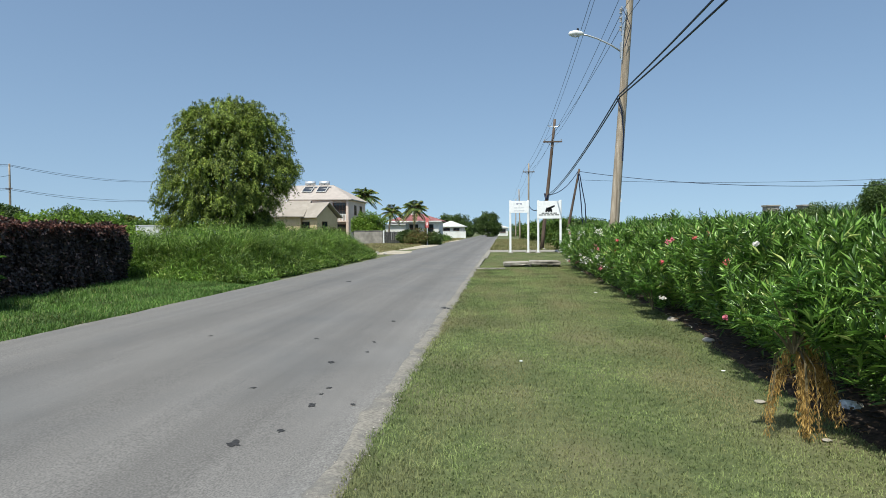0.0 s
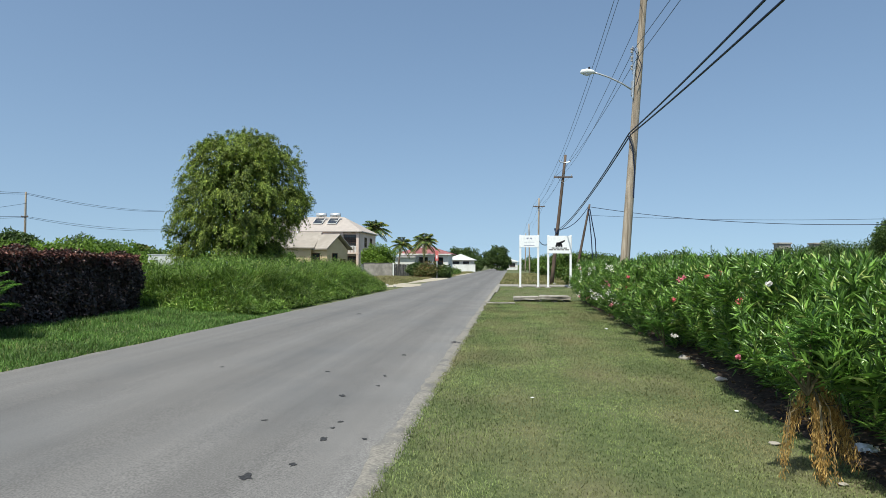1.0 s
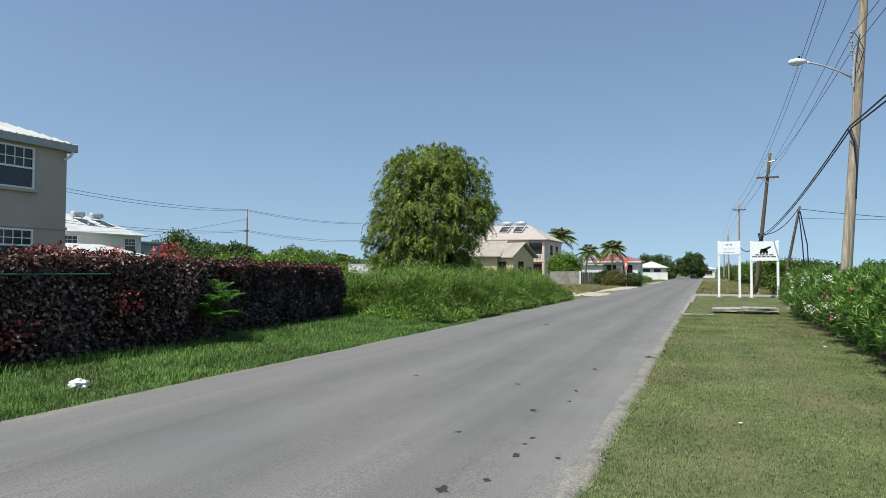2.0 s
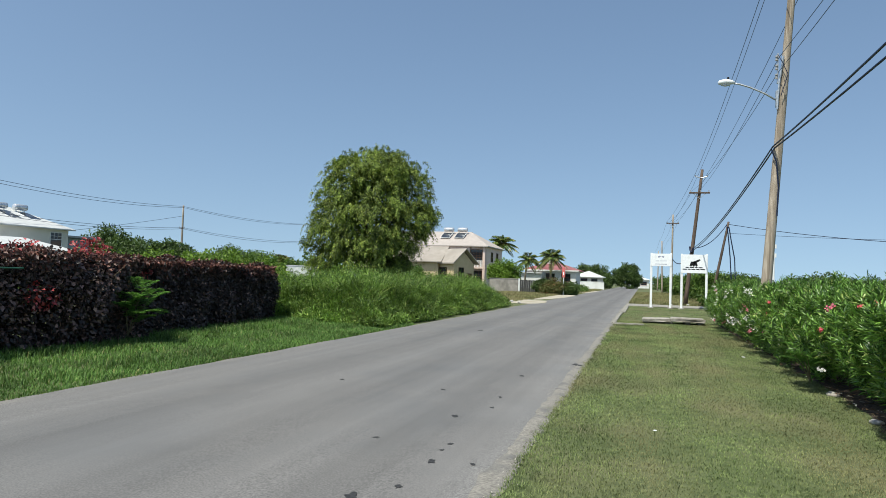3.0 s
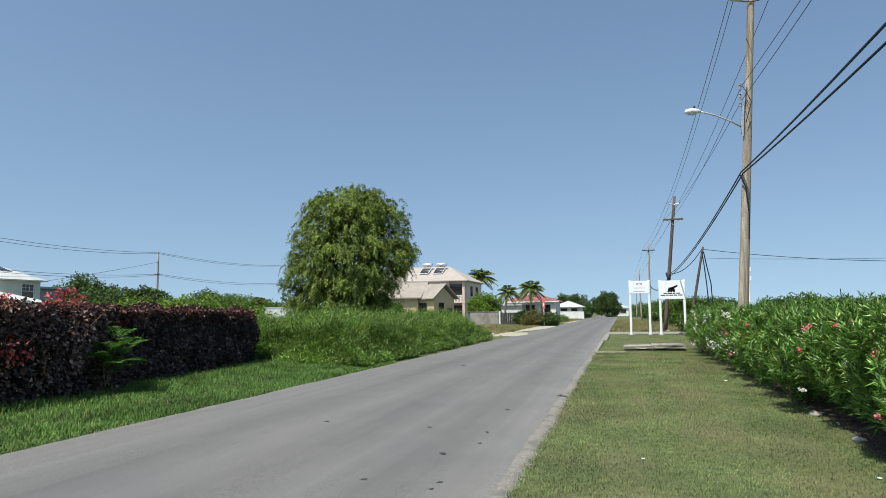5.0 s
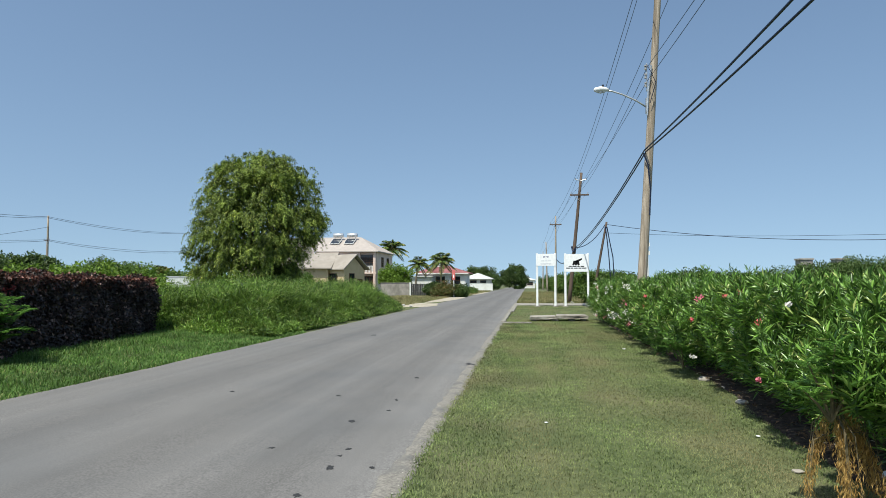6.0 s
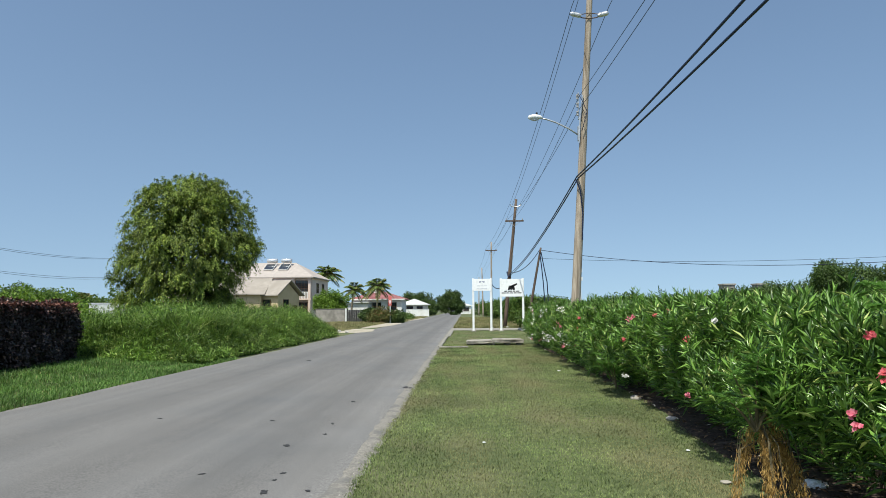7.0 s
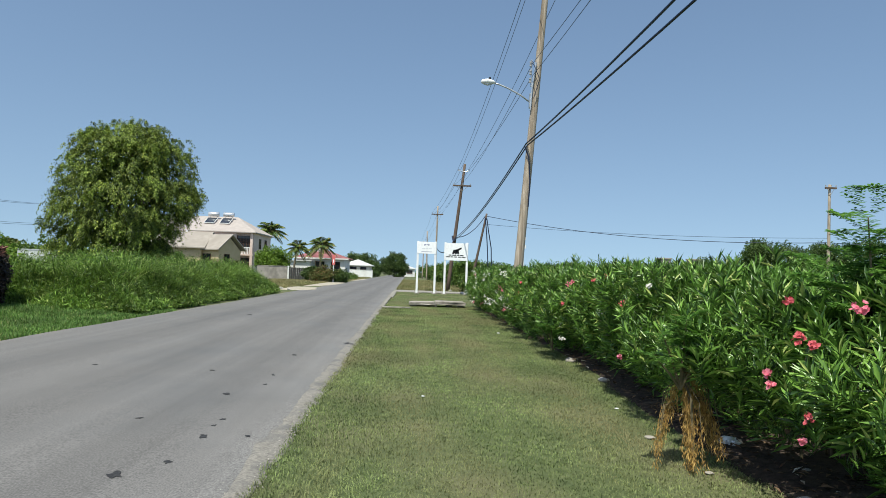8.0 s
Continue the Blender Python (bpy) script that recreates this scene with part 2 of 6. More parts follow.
M_FERNY = leafmat("feathery_leaf", (0.07, 0.18, 0.035), (0.22, 0.42, 0.08), None, 0.5, 0.4)
M_DRY = leafmat("dry_brown_leaf", (0.32, 0.18, 0.045), (0.68, 0.46, 0.16), None, 0.8, 0.3)
M_PALM = leafmat("palm_leaflet", (0.05, 0.1, 0.02), (0.15, 0.22, 0.05), (0.32, 0.28, 0.08), 0.4, 0.25, 0.85)
M_PETAL = leafmat("pink_petal", (0.74, 0.13, 0.22), (0.9, 0.34, 0.42), None, 0.5, 0.4)
M_PETAL_RED = leafmat("red_petal", (0.6, 0.08, 0.1), (0.84, 0.2, 0.23), None, 0.5, 0.4)
M_PETAL_WHITE = leafmat("white_petal", (0.78, 0.74, 0.7), (0.9, 0.88, 0.84), None, 0.5, 0.4)


def ground_material():
    m = mat("lawn_ground", (0.068, 0.092, 0.036), (0.125, 0.15, 0.062), 9, 0.95, 0.7, 60, c3=(0.17, 0.155, 0.088), c3_scale=0.55, c3_from=0.45, c3_to=0.75)
    return m


def road_material():
    """Old grey asphalt: fine chippings, paler wheel tracks along the road, dusty margins."""
    m = mat("old_asphalt", (0.104, 0.1015, 0.1), (0.207, 0.202, 0.197), 85, 0.9, 0.12, 220, c3=(0.135, 0.136, 0.138), c3_scale=0.5, c3_from=0.46, c3_to=0.72, stretch=(1, 0.6, 1), detail=10)
    n, l = m.node_tree.nodes, m.node_tree.links
    p = n["Principled BSDF"]
    base = p.inputs["Base Color"].links[0].from_socket
    co = n.new("ShaderNodeTexCoord")
    sp = n.new("ShaderNodeSeparateXYZ")
    l.new(co.outputs["Object"], sp.inputs[0])
    wob = n.new("ShaderNodeTexNoise")
    wob.inputs["Scale"].default_value = 0.9
    wob.inputs["Detail"].default_value = 8
    l.new(co.outputs["Object"], wob.inputs["Vector"])
    ad = n.new("ShaderNodeMath")
    ad.operation = "MULTIPLY_ADD"
    l.new(wob.outputs["Fac"], ad.inputs[0])
    ad.inputs[1].default_value = 0.9
    l.new(sp.outputs[0], ad.inputs[2])
    r = n.new("ShaderNodeValToRGB")
    e = r.color_ramp.elements
    mr = n.new("ShaderNodeMapRange")
    mr.inputs["From Min"].default_value, mr.inputs["From Max"].default_value = -6.9, -0.4
    l.new(ad.outputs[0], mr.inputs["Value"])
    l.new(mr.outputs[0], r.inputs[0])
    e[0].position, e[0].color = 0.0, (1.35, 1.3, 1.2, 1)
    e[1].position, e[1].color = 1.0, (1.7, 1.6, 1.4, 1)
    for pos, v in ((0.06, 1.05), (0.2, 1.08), (0.32, 0.88), (0.46, 1.1), (0.58, 0.9), (0.7, 1.08), (0.8, 0.9), (0.88, 1.08), (0.95, 1.32)):
        k = e.new(pos)
        k.color = (v, v * 0.995, v * 0.985, 1)
    mx = n.new("ShaderNodeMix")
    mx.data_type, mx.blend_type = "RGBA", "MULTIPLY"
    mx.inputs["Factor"].default_value = 1.0
    l.new(base, mx.inputs["A"])
    l.new(r.outputs[0], mx.inputs["B"])
    # long tyre streaks
    mp = n.new("ShaderNodeMapping")
    mp.inputs["Scale"].default_value = (5.0, 0.12, 1)
    l.new(co.outputs["Object"], mp.inputs["Vector"])
    st = n.new("ShaderNodeTexNoise")
    st.inputs["Scale"].default_value, st.inputs["Detail"].default_value = 1.0, 6
    l.new(mp.outputs[0], st.inputs["Vector"])
    m2 = n.new("ShaderNodeMapRange")
    m2.inputs["From Min"].default_value, m2.inputs["From Max"].default_value = 0.3, 0.7
    m2.inputs["To Min"].default_value, m2.inputs["To Max"].default_value = 0.93, 1.07
    l.new(st.outputs["Fac"], m2.inputs["Value"])
    hs = n.new("ShaderNodeHueSaturation")
    l.new(m2.outputs[0], hs.inputs["Value"])
    l.new(mx.outputs["Result"], hs.inputs["Color"])
    l.new(hs.outputs[0], p.inputs["Base Color"])
    return m


M_GROUND = ground_material()
M_ROAD = road_material()
M_GLASS = bpy.data.materials.new("window_glass")
M_GLASS.use_nodes = True
M_GLASS.node_tree.nodes["Principled BSDF"].inputs["Base Color"].default_value = (0.02, 0.025, 0.03, 1)
M_GLASS.node_tree.nodes["Principled BSDF"].inputs["Roughness"].default_value = 0.06


# ---- mesh helpers ----
def thing(name, label, category, at=(0, 0, 0), rz=0.0, group="", kind=""):
    ob = new(name)
    ob.empty_display_size = 0.2
    ob.matrix_basis = pose(*at, 0, 0, rz)
    return tagged(ob, label, category, group, kind)


def part(name, bm, material, parent=None, label="", smooth=False):
    me = bpy.data.meshes.new(name)
    bm.to_mesh(me)
    bm.free()
    return mesh_part(name, me, material, parent, label, smooth)


def mesh_part(name, me, material, parent=None, label="", smooth=False):
    me.materials.append(material)
    if smooth:
        me.polygons.foreach_set("use_smooth", [True] * len(me.polygons))
    ob = new(name, me)
    ob.parent = parent
    return tagged(ob, label)


def raw(name, verts, faces, material, parent=None, label=""):
    me = bpy.data.meshes.new(name)
    verts = np.asarray(verts, dtype=np.float32)
    faces = np.asarray(faces, dtype=np.int32)
    me.vertices.add(len(verts))
    me.vertices.foreach_set("co", verts.ravel())
    k = faces.shape[1]
    me.loops.add(faces.size)
    me.loops.foreach_set("vertex_index", faces.ravel())
    me.polygons.add(len(faces))
    me.polygons.foreach_set("loop_start", np.arange(0, faces.size, k, dtype=np.int32))
    me.update(calc_edges=True)
    return mesh_part(name, me, material, parent, label)


def box(x0, x1, y0, y1, z0, z1, bevel=0.0, bm=None):
    own = bmesh.new()
    bmesh.ops.create_cube(own, size=1, matrix=Matrix.LocRotScale(((x0 + x1) / 2, (y0 + y1) / 2, (z0 + z1) / 2), None, (abs(x1 - x0), abs(y1 - y0), abs(z1 - z0))))
    if bevel:
        bmesh.ops.bevel(own, geom=own.edges[:], offset=bevel, segments=2, affect="EDGES", clamp_overlap=True)
    if bm is None:
        return own
    merge(bm, own)
    return bm


def merge(bm, own):
    tmp = bpy.data.meshes.new("tmp")
    own.to_mesh(tmp)
    own.free()
    bm.from_mesh(tmp)
    bpy.data.meshes.remove(tmp)


def poly(verts, faces, bm=None):
    bm = bm or bmesh.new()
    vs = [bm.verts.new(v) for v in verts]
    for f in faces:
        bm.faces.new([vs[i] for i in f])
    return bm


def tube(points, radii, sides=8, bm=None):
    """A round bar along points, with a radius at each point and closed ends."""
    bm = bm or bmesh.new()
    pts = [Vector(p) for p in points]
    if not hasattr(radii, "__len__"):
        radii = [radii] * len(pts)
    rings = []
    for i, p in enumerate(pts):
        d = (pts[min(i + 1, len(pts) - 1)] - pts[max(i - 1, 0)]).normalized()
        up = Vector((0, 0, 1)) if abs(d.z) < 0.9 else Vector((1, 0, 0))
        a = d.cross(up).normalized()
        b = d.cross(a)
        rings.append([bm.verts.new(p + (a * math.cos(k * math.tau / sides) + b * math.sin(k * math.tau / sides)) * radii[i]) for k in range(sides)])
    for r0, r1 in zip(rings, rings[1:]):
        for k in range(sides):
            bm.faces.new((r0[k], r0[(k + 1) % sides], r1[(k + 1) % sides], r1[k]))
    bm.faces.new(rings[0])
    bm.faces.new(rings[-1][::-1])
    bmesh.ops.recalc_face_normals(bm, faces=bm.faces[:])
    return bm


def unit(v):
    return v / np.maximum(np.linalg.norm(v, axis=-1, keepdims=True), 1e-9)


def leaves(P, D, N, L, W, fold=0.25):
    """Pointed leaves folded along the middle: base P, direction D, upper side N, length L, width W."""
    D = unit(D)
    S = unit(np.cross(D, N))
    U = np.cross(S, D)
    L, W = np.reshape(L, (-1, 1)), np.reshape(W, (-1, 1))
    mid = P + D * L * 0.45
    V = np.stack([P, mid + S * W / 2 + U * W * fold, P + D * L - U * L * 0.08, mid - S * W / 2 + U * W * fold], 1).reshape(-1, 3)
    k = np.arange(len(P))[:, None] * 4
    F = np.concatenate([k + [0, 1, 2], k + [0, 2, 3]], 1).reshape(-1, 3)
    return V, F


def blades(P, H, bend, W, rng):
    """Grass blades: narrow strips that lean over towards their tips."""
    n = len(P)
    a = rng.uniform(0, math.tau, n)
    out = np.stack([np.cos(a), np.sin(a), np.zeros(n)], 1)
    side = np.stack([-np.sin(a), np.cos(a), np.zeros(n)], 1)
    H, bend, W = (np.broadcast_to(v, n).reshape(-1, 1) for v in (H, bend, W))
    z = np.array([[0, 0, 1.0]])
    m = P + z * H * 0.6 + out * H * bend * 0.35
    t = P + z * H * (1 - 0.35 * bend) + out * H * bend
    V = np.stack([P - side * W / 2, P + side * W / 2, m + side * W * 0.42, m - side * W * 0.42, t], 1).reshape(-1, 3)
    k = np.arange(n)[:, None] * 5
    return V, np.concatenate([k + [0, 1, 2], k + [0, 2, 3], k + [3, 2, 4]], 1).reshape(-1, 3)


def join(pairs):
    vs, fs, off = [], [], 0
    for v, f in pairs:
        vs.append(v)
        fs.append(f + off)
        off += len(v)
    return np.concatenate(vs), np.concatenate(fs)


def rand_dirs(n, rng):
    return unit(rng.normal(size=(n, 3)))


# ---- ground and road ----
rng = np.random.default_rng(11)


def build_ground():
    xs = sorted(set(list(np.arange(-40, 40.1, 1.0)) + [-2500, -1200, -600, -300, -150, -90, -60, 60, 90, 150, 300, 600, 1200, 2500]))
    ys = sorted(set(list(np.arange(-20, 70.1, 1.0)) + [-2500, -1200, -500, -150, -50, 90, 120, 160, 220, 300, 600, 1200, 2500]))
    V, F = [], []
    for y in ys:
        for x in xs:
            z = -0.025
            if -0.6 < x < 40 and -20 < y < 70:
                z += 0.012 + 0.005 * noise.noise(Vector((x * 0.3, y * 0.3, 0)))
            elif x < -7.6 and x > -40:
                z += 0.02 * noise.noise(Vector((x * 0.3, y * 0.3, 4))) + min(0.05, (-7.6 - x) * 0.03)
            V.append((x, y, z))
    w = len(xs)
    for j in range(len(ys) - 1):
        for i in range(w - 1):
            F.append((j * w + i, j * w + i + 1, (j + 1) * w + i + 1, (j + 1) * w + i))
    ob = raw("ground", V, F, M_GROUND)
    tagged(ob, "level ground of mown and worn grass on sandy soil", "ground", kind="structure")


def build_road():
    """Asphalt with worn, uneven edges; it lies 2 cm proud of the soil."""
    ys = list(np.arange(-25, 60, 0.25)) + list(np.arange(60, 260, 4.0))
    V, F = [], []
    for y in ys:
        e = 0.10 * noise.noise(Vector((0.7, y * 0.8, 2))) + 0.05 * noise.noise(Vector((3, y * 3.1, 7)))
        g = 0.09 * noise.noise(Vector((9, y * 0.5, 5))) + 0.04 * noise.noise(Vector((4, y * 2.7, 1)))
        xl, xr = -7.18 + g, -1.03 + e * 0.5
        for x, z in ((xl - 0.12, -0.04), (xl, 0.002), (xl + 0.5, 0.012), (-4.05, 0.05), (xr - 0.5, 0.012), (xr, 0.002), (xr + 0.04, -0.04)):
            V.append((x, y, z))
    for j in range(len(ys) - 1):
        for i in range(6):
            F.append((j * 7 + i, j * 7 + i + 1, j * 7 + 8 + i, j * 7 + 7 + i))
    ob = raw("road", V, F, M_ROAD)
    ob.data.polygons.foreach_set("use_smooth", [True] * len(ob.data.polygons))
    tagged(ob, "old grey asphalt road with paler wheel tracks and crumbling edges", "road", kind="structure")


def flat_patch(name, cx, cy, rx, ry, z, material, label, category, seed, thick=0.03, turn=0.0, kind="", n=40, rough=0.35):
    """A thin irregular patch lying on the ground."""
    bm = bmesh.new()
    top, low = [], []
    for k in range(n):
        a = k * math.tau / n
        f = 1 + rough * noise.noise(Vector((math.cos(a) * 1.6 + seed, math.sin(a) * 1.6, seed * 0.37))) + rough * 0.4 * noise.noise(Vector((math.cos(a) * 5 + seed, math.sin(a) * 5, 3)))
        x, y = math.cos(a) * rx * f, math.sin(a) * ry * f
        x, y = x * math.cos(turn) - y * math.sin(turn), x * math.sin(turn) + y * math.cos(turn)
        top.append(bm.verts.new((x * 0.96, y * 0.96, thick)))
        low.append(bm.verts.new((x, y, 0)))
    bm.faces.new(top)
    for k in range(n):
        bm.faces.new((low[k], low[(k + 1) % n], top[(k + 1) % n], top[k]))
    ob = part(name, bm, material)
    ob.location = (cx, cy, z)
    return tagged(ob, label, category, kind=kind)


build_ground()
build_road()


def edge_dust():
    """Pale gritty margin where the asphalt crumbles into the lawn."""
    ys = np.arange(-6, 46, 0.16)
    V, F = [], []
    for y in ys:
        w0 = 0.05 + 0.10 * noise.noise(Vector((5, y * 0.6, 0)))
        x0 = -1.16 + 0.08 * noise.noise(Vector((1, y * 0.9, 3))) + 0.05 * noise.noise(Vector((1, y * 4, 3)))
        x1 = -0.99 + w0 * 0.5 + 0.06 * noise.noise(Vector((2, y * 2.6, 8))) + 0.05 * noise.noise(Vector((2, y * 7, 8)))
        V += [(x0, y, 0.008), (x0 + 0.06, y, 0.017), (x1 - 0.07, y, 0.008), (x1, y, -0.02)]
    for j in range(len(ys) - 1):
        for i in range(3):
            F.append((j * 4 + i, j * 4 + i + 1, j * 4 + 5 + i, j * 4 + 4 + i))
    ob = raw("road_margin", V, F, mat("gritty_margin", (0.175, 0.165, 0.148), (0.32, 0.3, 0.265), 40, 0.95, 0.6, 120, c3=(0.15, 0.149, 0.146), c3_scale=3.0))
    tagged(ob, "pale gritty crumbled edge between asphalt and lawn", "road edge", kind="structure")


edge_dust()
for i, (x, y, rx, ry) in enumerate(((-1.94, 5.21, 0.06, 0.085), (-1.71, 5.55, 0.035, 0.05), (-1.69, 6.34, 0.04, 0.07), (-1.71, 6.75, 0.022, 0.04), (-1.7, 7.01, 0.025, 0.045),
                                    (-2.0, 8.3, 0.042, 0.1), (-2.44, 6.93, 0.03, 0.04), (-2.63, 9.97, 0.03, 0.05), (-1.77, 9.79, 0.02, 0.09), (-1.71, 9.02, 0.03, 0.06),
                                    (-1.85, 12.0, 0.035, 0.09), (-1.12, 14.05, 0.075, 0.2), (-4.62, 20.9, 0.08, 0.2), (-4.23, 10.05, 0.03, 0.05), (-1.33, 6.4, 0.03, 0.03))):
    flat_patch("tar_spot", x, y, rx * 0.85, ry * 0.75, 0.013 + 0.0151 * max(0.0, min(-1.53 - x, x + 6.68)), M_TAR, "small dark tar spot stuck on the asphalt", "tar spot", i * 1.7, 0.003, 0.3, n=28, rough=0.9)["group"] = "tar spots"

flat_patch("sand_apron", -9.1, 50.5, 2.6, 4.2, 0.0, M_SAND, "pale sandy turning at the road edge", "ground", 3.2, 0.035, 0.1, "structure")
flat_patch("sand_apron", -8.0, 72, 1.1, 15, 0.0, M_SAND, "pale sandy strip beside the road", "ground", 8.2, 0.03, 0.0, "structure")
flat_patch("sand_apron", -7.6, 108, 0.8, 14, 0.0, M_SAND, "pale sandy strip beside the road", "ground", 5.2, 0.03, 0.0, "structure")

# bare soil under the oleander hedge
ys = np.arange(-8, 31, 0.3)
V, F = [], []
for y in ys:
    x0 = 2.45 + 0.045 * min(max(y, 0), 12) - 0.16 * max(0.0, 1 - abs(y - 8) / 5) + 0.1 * noise.noise(Vector((1, y * 0.7, 0))) + 0.1 * noise.noise(Vector((1, y * 2.3, 5)))
    V += [(x0, y, -0.02), (x0 + 0.2, y, 0.02), (x0 + 0.9, y, 0.05), (x0 + 4, y, 0.06)]
for j in range(len(ys) - 1):
    for i in range(3):
        F.append((j * 4 + i, j * 4 + i + 1, j * 4 + 5 + i, j * 4 + 4 + i))
tagged(raw("soil_bed", V, F, M_SOIL), "dark bare soil with leaf litter under the hedge", "soil", kind="structure")


def kerb(x0, x1, y0, y1, z1, label, seed):
    bm = box(x0, x1, y0, y1, -0.06, z1, 0.015)
    bmesh.ops.subdivide_edges(bm, edges=[e for e in bm.edges if e.calc_length() > 0.5], cuts=14)
    for v in bm.verts:
        v.co += Vector((0.05, 0.05, 0.014)) * noise.noise(v.co * 2.1 + Vector((seed, 0, 0))) + Vector((0.03, 0.03, 0.01)) * noise.noise(v.co * 6.0 + Vector((seed, 4, 0)))
    tagged(part("kerb", bm, M_KERB), label, "kerb", kind="structure")


kerb(-1.05, 0.12, 28.25, 28.6, 0.035, "pale worn concrete strip across the verge", 1)
kerb(-1.08, -0.93, 28.7, 38.5, 0.05, "low pale concrete kerb along the asphalt", 2)
kerb(-1.05, 4.9, 50.2, 54.8, 0.03, "pale concrete driveway crossing the verge", 3)
kerb(-1.07, -0.8, 39, 50.0, 0.045, "low pale concrete kerb along the asphalt", 4)


# ---- broken slab by the signs ----
def build_slab():
    t = thing("concrete_slab", "broken grey concrete cover slab lying raised on the lawn", "slab", (1.28, 30.6, -0.02))
    for i, (x0, x1, y0, y1, z0, z1, r) in enumerate(((-1.2, -0.12, -0.75, 0.65, 0.09, 0.22, 0.02), (-0.08, 1.2, -0.8, 0.7, 0.12, 0.26, -0.015))):
        bm = box(x0, x1, y0, y1, z0, z1, 0.02)
        bmesh.ops.subdivide_edges(bm, edges=bm.edges[:], cuts=3)
        for v in bm.verts:
            v.co += Vector((0.06, 0.07, 0.018)) * noise.noise(v.co * 3.1 + Vector((i * 7, 0, 0))) + Vector((0, 0, r * v.co.x))
        part("slab_half", bm, M_CONC, t)
    for x, w in ((-1.0, 0.22), (-0.15, 0.3), (0.55, 0.25), (1.05, 0.2)):
        bm = box(x - w / 2, x + w / 2, -0.5, 0.5, 0, 0.14, 0.03)
        part("support_stone", bm, M_STONE, t)


build_slab()


# ---- sign boards ----
def build_sign(x, y, width, ztop, zlow, posts, cannon):
    t = thing("sign_board", "white sign board on two posts, " + ("with a black cannon emblem" if cannon else "with faint grey lettering"), "sign", (x, y, -0.02), group="sign boards")
    for px_, zt in posts:
        part("post", box(px_ - 0.07, px_ + 0.07, -0.07, 0.07, 0, zt, 0.008), M_WHITE, t)
        part("footing", box(px_ - 0.18, px_ + 0.18, -0.16, 0.16, 0, 0.07, 0.02), M_CONC, t, "small concrete footing")
    panel = part("panel", box(-width / 2, width / 2, -0.1, -0.072, zlow, ztop, 0.004), M_PANEL, t)
    part("panel_rail", box(-width / 2, width / 2, -0.07, -0.03, ztop - 0.1, ztop - 0.02), M_WHITE, t)
    f = -0.104
    c = (ztop + zlow) / 2
    if cannon:
        # emblem: barrel on a carriage, drawn flat
        bm = bmesh.new()
        poly([(-0.12, f, c + 0.12), (0.36, f, c + 0.32), (0.38, f, c + 0.22), (0.0, f, c - 0.02)], [(0, 1, 2, 3)], bm)
        poly([(-0.26, f, c - 0.08), (-0.2, f, c + 0.14), (0.05, f, c + 0.16), (0.2, f, c + 0.02), (0.2, f, c - 0.08)], [(0, 1, 2, 3, 4)], bm)
        for cx in (-0.2, -0.03, 0.14):
            poly([(cx + 0.075 * math.cos(k * math.tau / 12), f, c - 0.1 + 0.075 * math.sin(k * math.tau / 12)) for k in range(12)], [tuple(range(12))], bm)
        part("emblem", bm, M_BLACK, panel, "black cannon emblem")
        for k, (w, z) in enumerate(((0.52, c - 0.27), (0.7, c - 0.39))):
            bm = bmesh.new()
            xk = -w
            i = 0
            while xk < w:
                s = (0.2, 0.28, 0.16, 0.24)[(i + k) % 4]
                e = min(xk + s, w)
                poly([(xk, f, z), (e, f, z), (e, f, z + 0.065), (xk, f, z + 0.065)], [(0, 1, 2, 3)], bm)
                xk, i = e + 0.05, i + 1
            part("lettering", bm, M_BLACK, panel, "row of black lettering")
    else:
        bm = bmesh.new()
        for s in (-1, 1):
            poly([(s * 0.16, f, c + 0.12), (s * 0.03, f, c + 0.2), (s * 0.03, f, c + 0.26), (s * 0.2, f, c + 0.24)], [(0, 1, 2, 3)], bm)
        part("emblem", bm, M_GREYPRINT, panel, "small grey emblem")
        bm = bmesh.new()
        for i, (a, b) in enumerate(((-0.34, -0.12), (-0.08, 0.1), (0.14, 0.36))):
            poly([(a, f, c - 0.1), (b, f, c - 0.1), (b, f, c - 0.03), (a, f, c - 0.03)], [(0, 1, 2, 3)], bm)
        part("lettering", bm, plain("faint_print", (0.68, 0.7, 0.74), 0.6), panel, "faint grey lettering")
        bm = poly([(-0.36, f, c - 0.3), (0.36, f, c - 0.3), (0.36, f, c - 0.26), (-0.36, f, c - 0.26)], [(0, 1, 2, 3)])
        part("lettering", bm, M_GREYPRINT, panel, "thin dark line of lettering")
    return t


build_sign(1.2, 48, 1.32, 3.61, 2.79, ((-0.6, 3.65), (0.62, 3.65)), False)
build_sign(3.25, 48, 1.64, 3.59, 2.38, ((-0.75, 3.63), (0.77, 3.65)), True)


# ---- utility poles and lines ----
def insulator(x, y, z, parent, r=0.05):
    bm = bmesh.new()
    for dz, rr in ((0.0, r), (0.05, r * 0.7), (0.1, r)):
        tube([(x, y, z + dz), (x, y, z + dz + 0.04)], [rr, rr * 0.8], 8, bm)
    part("insulator", bm, M_PORCELAIN, parent)


